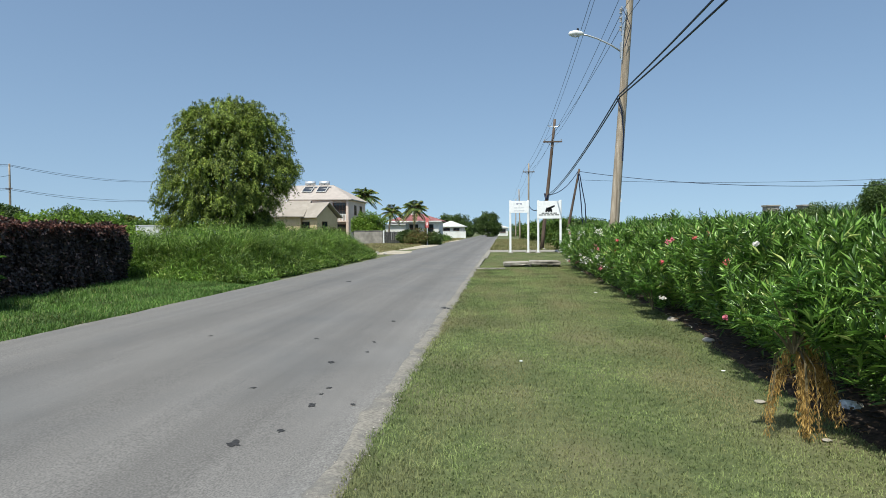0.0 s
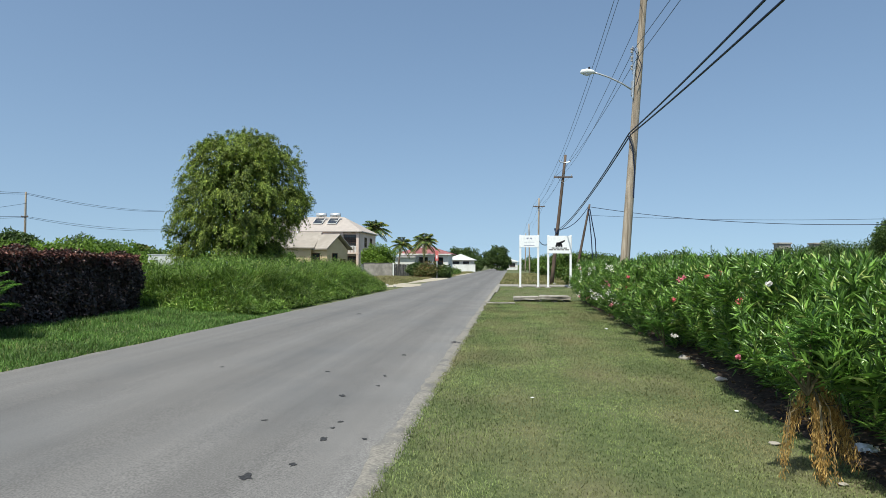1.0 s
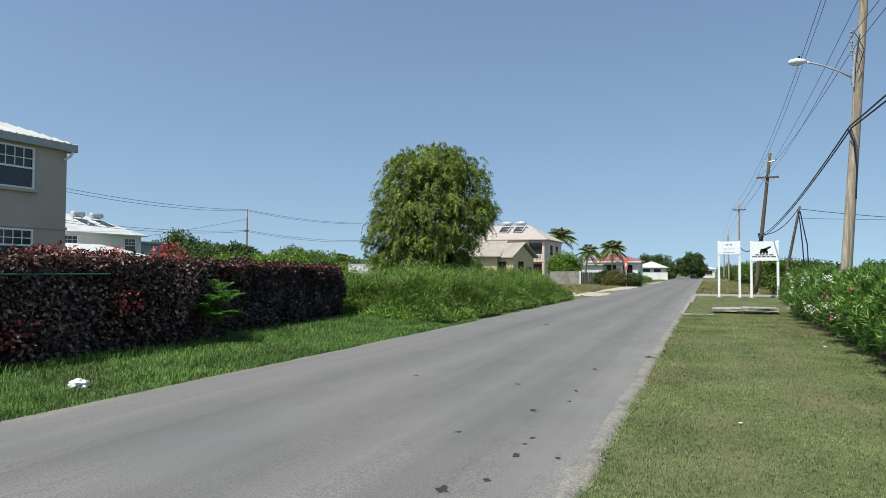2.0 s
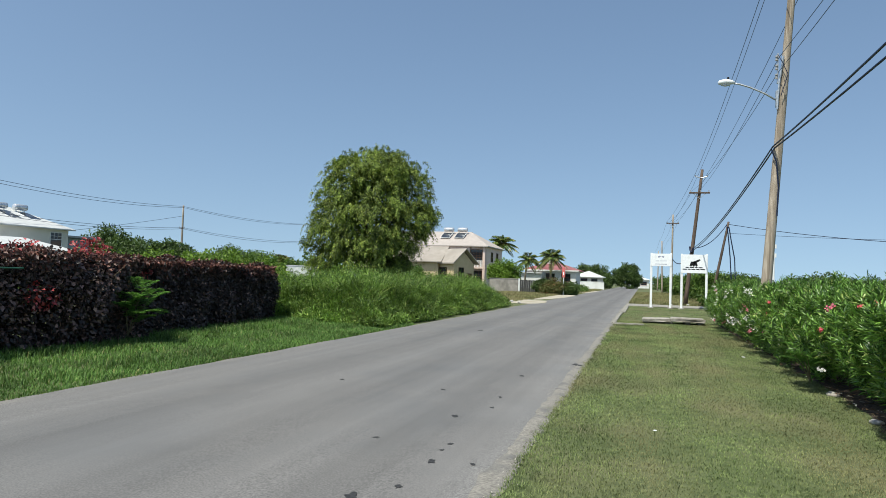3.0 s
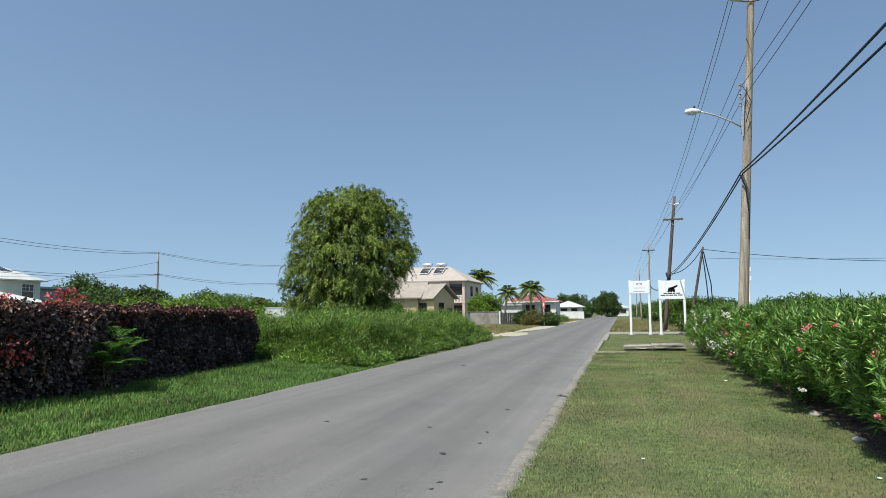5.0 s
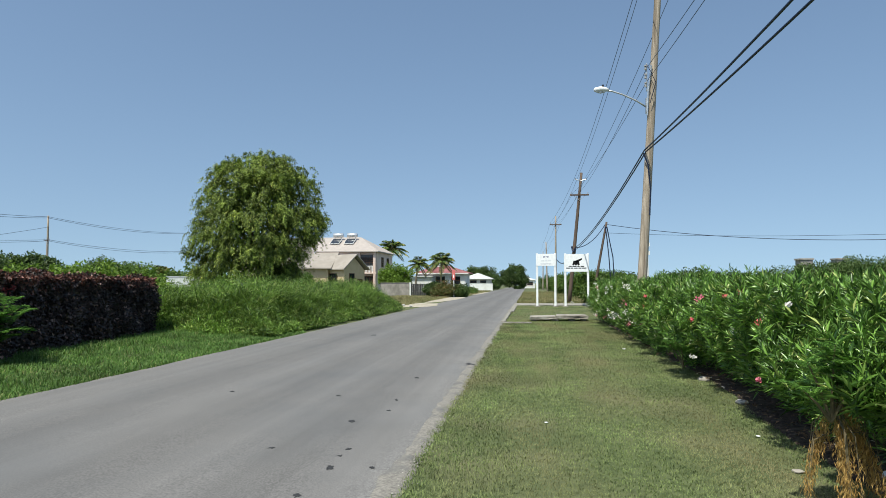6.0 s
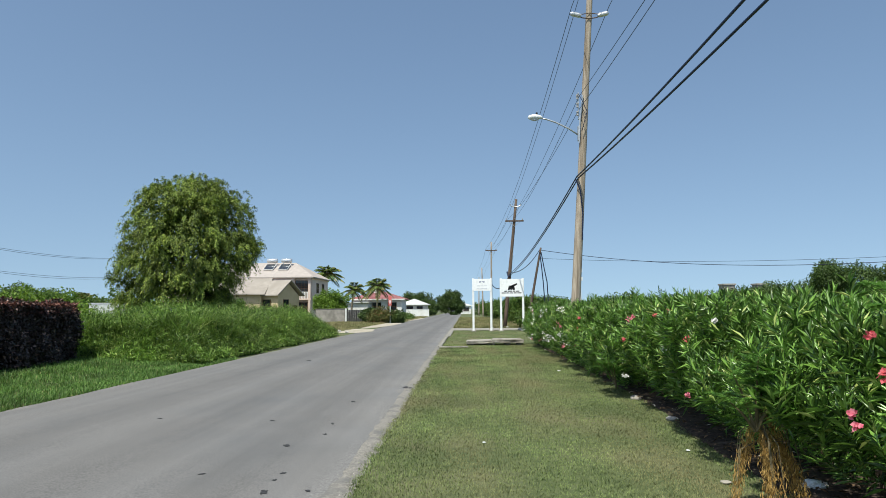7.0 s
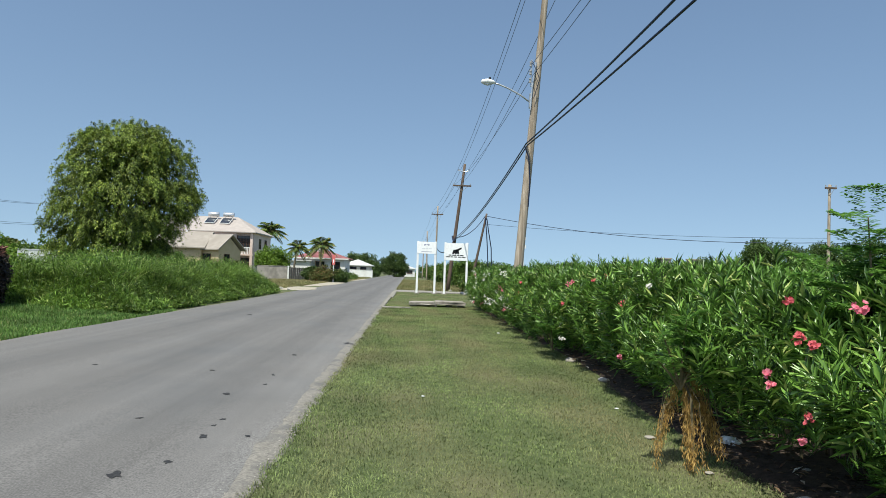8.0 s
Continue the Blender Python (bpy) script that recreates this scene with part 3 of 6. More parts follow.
def build_main_pole():
    t = thing("utility_pole", "tall leaning weathered timber utility pole with a street lamp arm", "utility pole", (3.24, 21.5, -0.3), group="utility poles along the road")
    lean = lambda z: (0.069 * z, 0, z)
    part("pole", tube([lean(z) for z in np.linspace(0, 12.6, 14)], list(np.linspace(0.15, 0.088, 14)), 14), M_WOOD_POLE, t, smooth=True)
    z = 10.93
    x = lean(z)[0]
    for s in (-1, 1):
        part("bracket", tube([(x, -0.12, z - 0.08), (x + s * 0.22, -0.12, z - 0.05), (x + s * 0.38, -0.12, z + 0.03)], 0.018, 6), M_DARK_POLE, t)
        part("bracket_brace", tube([(x, -0.12, z + 0.1), (x + s * 0.26, -0.12, z + 0.06)], 0.014, 6), M_DARK_POLE, t)
        part("insulator", tube([(x + s * 0.26, -0.12, z + 0.0), (x + s * 0.33, -0.12, z + 0.03), (x + s * 0.54, -0.12, z + 0.08), (x + s * 0.59, -0.12, z + 0.1)], [0.05, 0.075, 0.075, 0.045], 12), M_TANK, t)
    zr = 7.75
    xr = lean(zr)[0]
    part("rack", box(xr - 0.2, xr - 0.165, -0.1, -0.02, zr - 0.1, zr + 0.75, 0.006), M_GALV, t)
    for k in range(3):
        insulator(xr - 0.22, -0.1, zr + 0.02 + k * 0.26, t, 0.04)
    part("service_wires", tube([(xr - 0.2, -0.16, zr + 0.7), (xr - 0.1, -0.25, zr + 0.45), (xr + 0.05, -0.24, zr + 0.1), (xr - 0.12, -0.22, zr - 0.5)], 0.012, 5), M_CABLE, t)
    part("conduit", tube([(lean(6.9)[0] - 0.13, -0.1, 6.9), (lean(7.6)[0] - 0.14, -0.1, 7.6), (lean(8.4)[0] - 0.1, -0.14, 8.4)], 0.025, 6), M_GALV, t)
    # street lamp
    za = 7.2
    xa = lean(za)[0] - 0.15
    part("arm_plate", box(xa - 0.03, xa + 0.03, -0.08, 0.08, za - 0.2, za + 0.25, 0.006), M_GALV, t)
    part("lamp_arm", tube([(xa, 0, za - 0.02), (xa - 0.3, 0, za + 0.19), (xa - 0.7, 0, za + 0.39), (xa - 1.0, 0, za + 0.5), (xa - 1.16, 0, za + 0.53)], 0.026, 8), M_GALV, t, smooth=True)
    head = part("lamp_head", tube([(xa - 1.1, 0, za + 0.53), (xa - 1.18, 0, za + 0.56), (xa - 1.35, 0, za + 0.58), (xa - 1.5, 0, za + 0.56), (xa - 1.55, 0, za + 0.54)], [0.035, 0.065, 0.085, 0.075, 0.03], 12), M_LAMP, t, "pale grey street lamp head", smooth=True)
    part("lens", tube([(xa - 1.22, 0, za + 0.5), (xa - 1.35, 0, za + 0.49), (xa - 1.47, 0, za + 0.5)], [0.03, 0.05, 0.03], 10), M_LENS, head)
    part("photocell", tube([(xa - 1.28, 0, za + 0.64), (xa - 1.28, 0, za + 0.71)], [0.035, 0.03], 8), M_BLACK, head)
    # cable drop down the shaft
    part("drop_cable", tube([(lean(5.75)[0] - 0.2, -0.2, 5.75), (lean(5.4)[0] - 0.05, -0.22, 5.4), (lean(4.7)[0] + 0.06, -0.19, 4.7), (lean(3.9)[0] + 0.09, -0.17, 3.9)], 0.022, 6), M_CABLE, t)
    return t


def build_pole(at, height, lean, arm_z, material, label, r=0.15, arm_len=1.1, second=None):
    t = thing("utility_pole", label, "utility pole", at, group="utility poles along the road")
    f = lambda z: (lean * z, 0, z)
    part("pole", tube([f(z) for z in np.linspace(0, height, 8)], list(np.linspace(r, r * 0.62, 8)), 10), material, t, smooth=True)
    if arm_z:
        x = f(arm_z)[0]
        arm = part("cross_arm", box(x - arm_len / 2, x + arm_len / 2, -0.2, -0.1, arm_z - 0.06, arm_z + 0.06, 0.01), M_DARK_POLE, t)
        for s in (-1, 0.1, 1):
            insulator(x + s * arm_len * 0.44, -0.15, arm_z + 0.06, t, 0.045)
        for s in (-1, 1):
            part("arm_brace", tube([(x + s * arm_len * 0.3, -0.15, arm_z - 0.05), (x, -0.15, arm_z - 0.45)], 0.018, 5), M_GALV, t)
    if second:
        x = f(second)[0]
        for s in (-1, 1):
            part("bracket", tube([(x, -0.1, second - 0.05), (x + s * 0.4, -0.1, second + 0.04)], 0.03, 6), M_GALV, t)
            insulator(x + s * 0.42, -0.1, second + 0.02, t, 0.05)
    return t


build_main_pole()
build_pole((3.17, 56, -0.3), 10.7, 0.103, 8.9, M_DARK_POLE, "leaning dark timber utility pole with a cross arm beside the signs", 0.17, 1.5, 10.1)
build_pole((3.45, 90, -0.3), 10.5, 0.008, 9.4, M_WOOD_POLE, "grey timber utility pole with a cross arm", 0.15, 1.5)
build_pole((3.3, 124, -0.3), 9.2, -0.02, None, M_WOOD_POLE, "far grey timber utility pole", 0.15, 1.4)
build_pole((3.2, 158, -0.3), 9.0, 0.01, None, M_WOOD_POLE, "far grey timber utility pole", 0.15, 1.4)
build_pole((3.9, -13, -0.3), 12.2, 0.0, None, M_WOOD_POLE, "weathered timber utility pole that holds up the roadside cables", 0.17)
stub = build_pole((5.1, 58, -0.3), 6.9, 0.19, None, M_DARK_POLE, "short leaning timber stay pole with hanging black cables", 0.13)
for dx, low, bow in ((0.0, 2.3, 0.25), (0.12, 1.4, 0.45)):
    part("hanging_cable", tube([(1.2 + dx, -0.1, 6.5), (1.25 + dx + bow * 0.3, -0.1, 5.4), (1.2 + bow + dx, -0.1, 4.0), (1.3 + bow + dx, -0.1, low)], 0.045, 6), M_CABLE, stub)
build_pole((-62.3, 83, -0.3), 10.8, 0.003, 7.6, M_WOOD_POLE, "slender timber utility pole behind the gardens", 0.18, 0.9)
build_pole((28.0, 45, -0.3), 8.6, 0.0, 8.35, M_WOOD_POLE, "grey timber utility pole beyond the oleander hedge", 0.13, 0.8)


def cable(points, sag, radius, material, label, name="overhead_cable"):
    """A hanging line through its supports."""
    pts = []
    for a, b in zip(points, points[1:]):
        a, b = Vector(a), Vector(b)
        for k in range(16):
            u = k / 16
            pts.append(a.lerp(b, u) - Vector((0, 0, sag * 4 * u * (1 - u))))
    pts.append(Vector(points[-1]))
    tagged(part(name, tube(pts, radius, 5), material, smooth=True), label, "overhead line", group="overhead lines")


THICK = "thick black overhead cable strung between the poles"
THIN = "thin overhead wire strung between the poles"
cable([(3.65, -13, 6.1), (3.48, 21.35, 5.55), (3.62, 55.8, 4.35)], 0.42, 0.022, M_CABLE, THICK)
cable([(4.35, -13, 6.0), (3.52, 21.3, 5.5), (3.68, 55.8, 4.2)], 0.36, 0.022, M_CABLE, THICK)
cable([(3.68, 55.8, 4.3), (3.5, 89.8, 4.8)], 0.9, 0.05, M_CABLE, THICK)
cable([(3.68, 55.8, 4.4), (6.3, 58, 6.4)], 0.5, 0.03, M_CABLE, THICK)
cable([(3.45, 56, 4.5), (3.55, 55.75, 4.1), (3.7, 55.8, 4.35)], 0.1, 0.07, M_CABLE, "bundle of black cable splices on the pole")
for xa, xb, xc, zc in ((3.45, 3.75, 2.8, 9.85), (4.62, 4.62, 4.1, 9.85), (3.98, 4.22, 3.5, 10.5)):
    top = 10.95 if xa != 3.98 else 12.2
    cable([(xa, -13, top + 0.3), (xa, 21.4, top), (xb, 55.9, 10.05 if xa != 3.98 else 10.6), (xc, 89.9, 9.3), (xc - 0.1, 124, 8.9), (xc - 0.2, 158, 8.6)], 0.35, 0.011, M_WIRE, THIN)
for k in range(2):
    cable([(3.9 + 0.25 * k, -13, 7.6 + 0.26 * k), (3.6, 21.35, 7.65 + 0.4 * k), (3.55 + k * 0.5, 55.8, 8.75), (3.0 + k * 0.5, 89.8, 9.2)], 0.4, 0.009, M_WIRE, THIN)
for z0, z1, z2, s in ((9.5, 10.35, 10.9, 0.5), (9.2, 10.2, 10.8, 0.6), (6.4, 7.35, 7.5, 0.5), (6.2, 7.2, 7.3, 0.6)):
    cable([(-58, 48, z0), (-62.2, 82.9, z1), (-63, 120, z2)], s, 0.022, M_CABLE, THIN)
cable([(-60, 60, 5.2), (-62.2, 82.9, 9.0)], 0.1, 0.02, M_CABLE, "thin diagonal stay wire at the pole")
cable([(6.35, 58, 6.4), (28.0, 45, 4.4)], 0.7, 0.022, M_CABLE, THIN)
cable([(6.35, 58, 5.7), (28.0, 45, 4.7)], 0.3, 0.013, M_CABLE, THIN)
cable([(28.0, 45, 4.4), (52, 32, 5.6)], 0.8, 0.02, M_CABLE, THIN)


# ---- houses ----
def hip_roof(x0, x1, y0, y1, z, rise, over, inset=None):
    """Roof slopes with thickness, ridge along the longer side."""
    x0, x1, y0, y1 = x0 - over, x1 + over, y0 - over, y1 + over
    w, d = x1 - x0, y1 - y0
    if w >= d:
        h = d / 2 if inset is None else inset
        a, b = (x0 + h, (y0 + y1) / 2, z + rise), (x1 - h, (y0 + y1) / 2, z + rise)
    else:
        h = w / 2 if inset is None else inset
        a, b = ((x0 + x1) / 2, y0 + h, z + rise), ((x0 + x1) / 2, y1 - h, z + rise)
    c = [(x0, y0, z), (x1, y0, z), (x1, y1, z), (x0, y1, z)]
    low = [(p[0], p[1], z - 0.12) for p in c]
    V = c + [a, b] + low
    if w >= d:
        F = [(0, 1, 5, 4), (1, 2, 5), (2, 3, 4, 5), (3, 0, 4)]
    else:
        F = [(0, 1, 4), (1, 2, 5, 4), (2, 3, 5), (3, 0, 4, 5)]
    F += [(6, 7, 1, 0), (7, 8, 2, 1), (8, 9, 3, 2), (9, 6, 0, 3), (9, 8, 7, 6)]
    bm = poly(V, F)
    bmesh.ops.recalc_face_normals(bm, faces=bm.faces[:])
    return bm




def window_on(parent, axis, at, u0, u1, z0, z1, cols, rows, frame_mat, glass=M_GLASS, sill=None):
    """Sash window on a wall whose outer face lies at `at`; axis 'x' faces +x, 'y' faces -y."""
    def bx(a, b, lo, hi, out0, out1, bev=0.0):
        if axis == "x":
            return box(at + out0, at + out1, a, b, lo, hi, bev)
        return box(a, b, at - out1, at - out0, lo, hi, bev)
    win = part("window", bx(u0, u1, z0, z1, -0.02, 0.012), M_DARK_IN, parent, "sash window with glazing bars")
    w = 0.06
    fr = bmesh.new()
    for a, b, lo, hi in ((u0 - w, u0, z0 - w, z1 + w), (u1, u1 + w, z0 - w, z1 + w), (u0, u1, z1, z1 + w), (u0, u1, z0 - w, z0), (u0, u1, (z0 + z1) / 2 - 0.03, (z0 + z1) / 2 + 0.03)):
        merge(fr, bx(a, b, lo, hi, 0.0, 0.07))
    part("window_frame", fr, frame_mat, win)
    part("pane", bx(u0, u1, z0, z1, 0.013, 0.022), glass, win)
    gb = bmesh.new()
    for k in range(1, cols):
        u = u0 + (u1 - u0) * k / cols
        merge(gb, bx(u - 0.014, u + 0.014, z0 if frame_mat is not M_TRIM else (z0 + z1) / 2, z1, 0.024, 0.045))
    for k in range(1 if frame_mat is not M_TRIM else rows // 2, rows):
        z = z0 + (z1 - z0) * k / rows
        merge(gb, bx(u0, u1, z - 0.014, z + 0.014, 0.024, 0.047))
    part("glazing_bars", gb, frame_mat, win)
    part("window_sill", bx(u0 - 0.18, u1 + 0.18, z0 - 0.16, z0 - 0.06, 0.0, 0.13, 0.01), sill or (M_TRIM if frame_mat is M_TRIM else M_WALL_PINK), win)
    return win


def corrugate(parent, x0, x1, y0, y1, z, rise, over, material, step=0.3, inset=None):
    """Ribs on the two long slopes and the hips of a hip roof built by hip_roof()."""
    x0, x1, y0, y1 = x0 - over, x1 + over, y0 - over, y1 + over
    w, d = x1 - x0, y1 - y0
    h = min(w, d) / 2
    V, F = [], []

    def rib(ex, ey, tx, ty, tz, sx, sy):
        k = len(V)
        for (px_, py_, pz) in ((ex, ey, z), (tx, ty, tz)):
            V.extend([(px_ - sx, py_ - sy, pz + 0.002), (px_, py_, pz + 0.035), (px_ + sx, py_ + sy, pz + 0.002)])
        F.extend([(k, k + 1, k + 4, k + 3), (k + 1, k + 2, k + 5, k + 4)])
    hx, hy = (inset or h, h) if w >= d else (h, inset or h)
    u = x0 + step / 2
    while u < x1:
        reach = min(1.0, abs(u - x0) / hx, abs(x1 - u) / hx)
        for sg, ye in ((1, y0), (-1, y1)):
            rib(u, ye, u, ye + sg * reach * hy, z + rise * reach, 0.05, 0)
        u += step
    u = y0 + step / 2
    while u < y1:
        reach = min(1.0, abs(u - y0) / hy, abs(y1 - u) / hy)
        for sg, xe in ((1, x0), (-1, x1)):
            rib(xe, u, xe + sg * reach * hx, u, z + rise * reach, 0, 0.05)
        u += step
    tagged(raw("roof_rib", V, F, material, parent), kind="stuff")


def solar_heater(x, y, z, rz, slope=18):
    t = thing("solar_water_heater", "roof solar water heater with dark collector and pale tank", "solar heater", (x, y, z), rz, group="roof solar water heaters")
    tilt = Matrix.Rotation(radians(slope), 4, "X")
    bm = box(-0.7, 0.7, -1.1, 1.0, 0, 0.1, 0.02)
    bm.transform(tilt)
    part("collector", bm, M_TRIM, t)
    bm = box(-0.64, 0.64, -1.03, 0.93, 0.1, 0.115)
    bm.transform(tilt)
    part("collector_glass", bm, M_SOLAR, t)
    bm = tube([(-0.76, 1.25, 1.0), (-0.7, 1.25, 1.0), (0.7, 1.25, 1.0), (0.76, 1.25, 1.0)], [0.24, 0.32, 0.32, 0.24], 14)
    part("tank", bm, M_TANK, t, smooth=True)
    for s in (-0.7, 0.7):
        part("leg", box(s * 0.7 - 0.03, s * 0.7 + 0.03, 1.2, 1.3, 0.0, 0.75), M_GALV, t)
    return t


def build_house_near():
    """Two-storey beige house behind the copperleaf hedge; its road wall faces +x."""
    t = thing("house", "two-storey beige house with white ribbed roof and sash windows", "house", (0, 0, -0.05))
    x0, x1, y0, y1 = -31.0, -20.9, 4.0, 17.95
    part("wall", box(x0, x1, y0, y1, 0, 5.8), M_WALL_BEIGE, t)
    part("string_course", box(x0 - 0.03, x1 + 0.04, y0 - 0.03, y1 + 0.04, 3.03, 3.13, 0.01), M_WALL_BEIGE, t)
    roof = part("roof", hip_roof(x0, x1, y0, y1, 6.02, 2.0, 0.22), M_ROOF_WHITE, t)
    corrugate(roof, x0, x1, y0, y1, 6.02, 2.0, 0.22, M_ROOF_WHITE, 0.25)
    bm = bmesh.new()
    o = 0.225
    for b in ((x1 + o, x1 + o + 0.03, y0 - o, y1 + o), (x0 - o - 0.03, x0 - o, y0 - o, y1 + o), (x0 - o, x1 + o, y1 + o, y1 + o + 0.03), (x0 - o, x1 + o, y0 - o - 0.03, y0 - o)):
        merge(bm, box(*b, 5.76, 6.01))
    part("fascia", bm, M_FASCIA, t)
    part("soffit", box(x0 - 0.22, x1 + 0.22, y0 - 0.22, y1 + 0.22, 5.805, 5.84), M_TRIM, t)
    part("downpipe", tube([(x1 + 0.2, y1 + 0.1, 5.8), (x1 + 0.16, y1 + 0.0, 5.6), (x1 + 0.06, y1 - 0.15, 5.45)], 0.045, 8), M_TRIM, t)
    for yw in (16.62, 12.2, 8.0):
        for z0, z1 in ((4.36, 5.62), (1.98, 2.93)):
            window_on(t, "x", x1, yw - 1.25, yw, z0, z1, 4, 4, M_TRIM, sill=M_WALL_BEIGE)


def build_house_cream():
    t = thing("house", "two-storey cream house with white hip roof and low canopy", "house", (0, 0, -0.05))
    x0, x1, y0, y1 = -71.0, -58.5, 40.0, 59.3
    part("wall", box(x0, x1, y0, y1, 0, 5.35), M_WALL_CREAM, t)
    roof = part("roof", hip_roof(x0, x1, y0, y1, 5.4, 2.3, 0.5, 2.6), M_ROOF_WHITE, t)
    for a, b, z0, z1 in ((49.3, 51.0, 3.5, 4.95), (57.0, 58.4, 3.6, 4.95)):
        window_on(t, "x", x1, a, b, z0, z1, 3, 4, M_TRIM)
    part("wall", box(x0, x1 - 1.5, y1 + 0.01, y1 + 4.5, 0, 4.6), plain("blue_grey_render", (0.34, 0.38, 0.42), 0.9), t, "blue-grey rear wing")
    part("roof", box(x0, x1 - 0.9, y1 + 0.02, y1 + 5.0, 4.62, 4.85, 0.02), M_FASCIA, t, "flat grey rear roof")
    part("canopy", hip_roof(-58.3, -52.5, 44.5, 54.0, 3.0, 1.1, 0.4), M_ROOF_WHITE, t, "low white hipped canopy roof")
    for x, y in ((-52.7, 44.8), (-52.7, 53.7), (-58.2, 44.8), (-58.2, 53.7)):
        part("canopy_post", box(x - 0.08, x + 0.08, y - 0.08, y + 0.08, 0, 2.9), M_TRIM, t)
    for y in (54.8, 57.2):
        solar_heater(-61.6, y, 6.5, 90, 20)


def gable_roof(x0, x1, y0, y1, z, rise, over, thick=0.14):
    """Ridge along x."""
    ym = (y0 + y1) / 2
    a, b, c, d = x0 - over, x1 + over, y0 - over, y1 + over
    V = [(a, c, z), (b, c, z), (b, ym, z + rise), (a, ym, z + rise), (b, d, z), (a, d, z)]
    V += [(p[0], p[1], p[2] - thick) for p in V]
    F = [(0, 1, 2, 3), (3, 2, 4, 5), (7, 6, 9, 8), (8, 9, 11, 10), (6, 7, 1, 0), (10, 11, 5, 4), (1, 7, 8, 2), (2, 8, 10, 4), (6, 0, 3, 9), (9, 3, 5, 11)]
    bm = poly(V, F)
    bmesh.ops.recalc_face_normals(bm, faces=bm.faces[:])
    return bm


def gable_wall(x0, x1, y0, y1, h, rise):
    ym = (y0 + y1) / 2
    V = []
    for x in (x0, x1):
        V += [(x, y0, 0), (x, y1, 0), (x, y1, h), (x, ym, h + rise), (x, y0, h)]
    F = [(0, 1, 2, 3, 4), (9, 8, 7, 6, 5), (0, 5, 6, 1), (1, 6, 7, 2), (2, 7, 8, 3), (3, 8, 9, 4), (4, 9, 5, 0)]
    bm = poly(V, F)
    bmesh.ops.recalc_face_normals(bm, faces=bm.faces[:])
    return bm


def build_house_pink():
    """The pale house behind the tree, with its front wing and porch."""
    t = thing("house", "two-storey pale pink house with hipped roof and tan wing", "house", (0, 0, -0.05))
    x0, x1, y0, y1 = -42.0, -21.15, 94.7, 106.3
    part("wall", box(x0, x1 - 2.6, y0, y1, 0, 6.1), M_WALL_PINK, t)
    part("wall", box(x1 - 2.6, x1, y0 + 0.34, y1, 0, 6.1), M_WALL_PINK, t)
    part("balcony_floor", box(x1 - 2.62, x1 + 0.02, y0 - 0.02, y0 + 0.34, 2.95, 3.15, 0.01), M_WALL_PINK, t)
    for zc in (0.0, 3.15):
        for xx in (x1 - 0.25, x1 - 2.45):
            part("column", box(xx - 0.17, xx + 0.17, y0, y0 + 0.34, zc, zc + 2.95), M_WALL_PINK, t)
    part("handrail", box(x1 - 2.3, x1 - 0.4, y0 + 0.1, y0 + 0.2, 4.0, 4.1), M_TRIM, t)
    for k in range(9):
        xx = x1 - 2.2 + k * 0.21
        part("baluster", box(xx - 0.045, xx + 0.045, y0 + 0.1, y0 + 0.2, 3.15, 4.0), M_TRIM, t)
    roof = part("roof", hip_roof(x0, x1, y0, y1, 6.15, 2.35, 0.4, 4.0), M_ROOF_BEIGE, t)
    corrugate(roof, x0, x1, y0, y1, 6.15, 2.35, 0.4, M_ROOF_BEIGE, 0.45, 4.0)
    for z0 in (0.9, 3.9):
        window_on(t, "y", y0 + 0.34, x1 - 2.2, x1 - 0.55, z0 + 0.1, z0 + 1.7, 4, 3, M_FRAME_BROWN)
        for yy in (98.2, 102.0):
            window_on(t, "x", x1, yy, yy + 1.2, z0 + 0.1, z0 + 1.45, 2, 4, M_FRAME_BROWN)
    for xx in (-29.5, -26.3):
        window_on(t, "y", y0, xx, xx + 1.4, 3.9, 5.3, 3, 3, M_FRAME_BROWN)
    # front wing
    wx0, wx1, wy0, wy1 = -36.0, -26.2, 88.5, 94.68
    part("wall", gable_wall(wx0, wx1, wy0, wy1, 3.6, 1.9), M_WALL_TAN, t, "tan rendered front wing")
    part("roof", gable_roof(wx0, wx1, wy0, wy1, 3.7, 2.15, 0.6), M_ROOF_TAN, t, "pale gabled wing roof")
    window_on(t, "y", wy0, -31.2, -29.0, 1.5, 2.9, 3, 2, M_FRAME_BROWN)
    window_on(t, "y", wy0, -34.8, -33.4, 1.5, 2.9, 2, 2, M_FRAME_BROWN)
    part("roof_vent", tube([(-29, 91.5, 5.6), (-29, 91.5, 6.0)], 0.12, 8), M_TRIM, t)
    # porch: a small gable turned towards the road
    p = thing("porch", "gabled tan entrance porch of the pale pink house", "porch", (-22.9, 89.0, -0.05), -33)
    part("wall", gable_wall(-3.4, 0.2, -1.8, 1.8, 3.4, 1.6), M_WALL_TAN, p)
    part("roof", gable_roof(-3.9, 0.2, -1.8, 1.8, 3.55, 1.95, 0.5), M_ROOF_TAN, p)
    window_on(p, "x", 0.2, -0.9, -0.1, 1.3, 2.9, 2, 3, M_FRAME_BROWN)
    part("door", box(0.2, 0.26, 0.5, 1.4, 0.1, 2.2, 0.01), M_FRAME_BROWN, p, "dark brown panelled door")
    window_on(p, "y", -1.8, -2.6, -1.2, 1.3, 2.9, 2, 3, M_FRAME_BROWN)
    for xx in (-27.85, -25.75):
        solar_heater(xx, 98.0, 7.68, 0, 24)


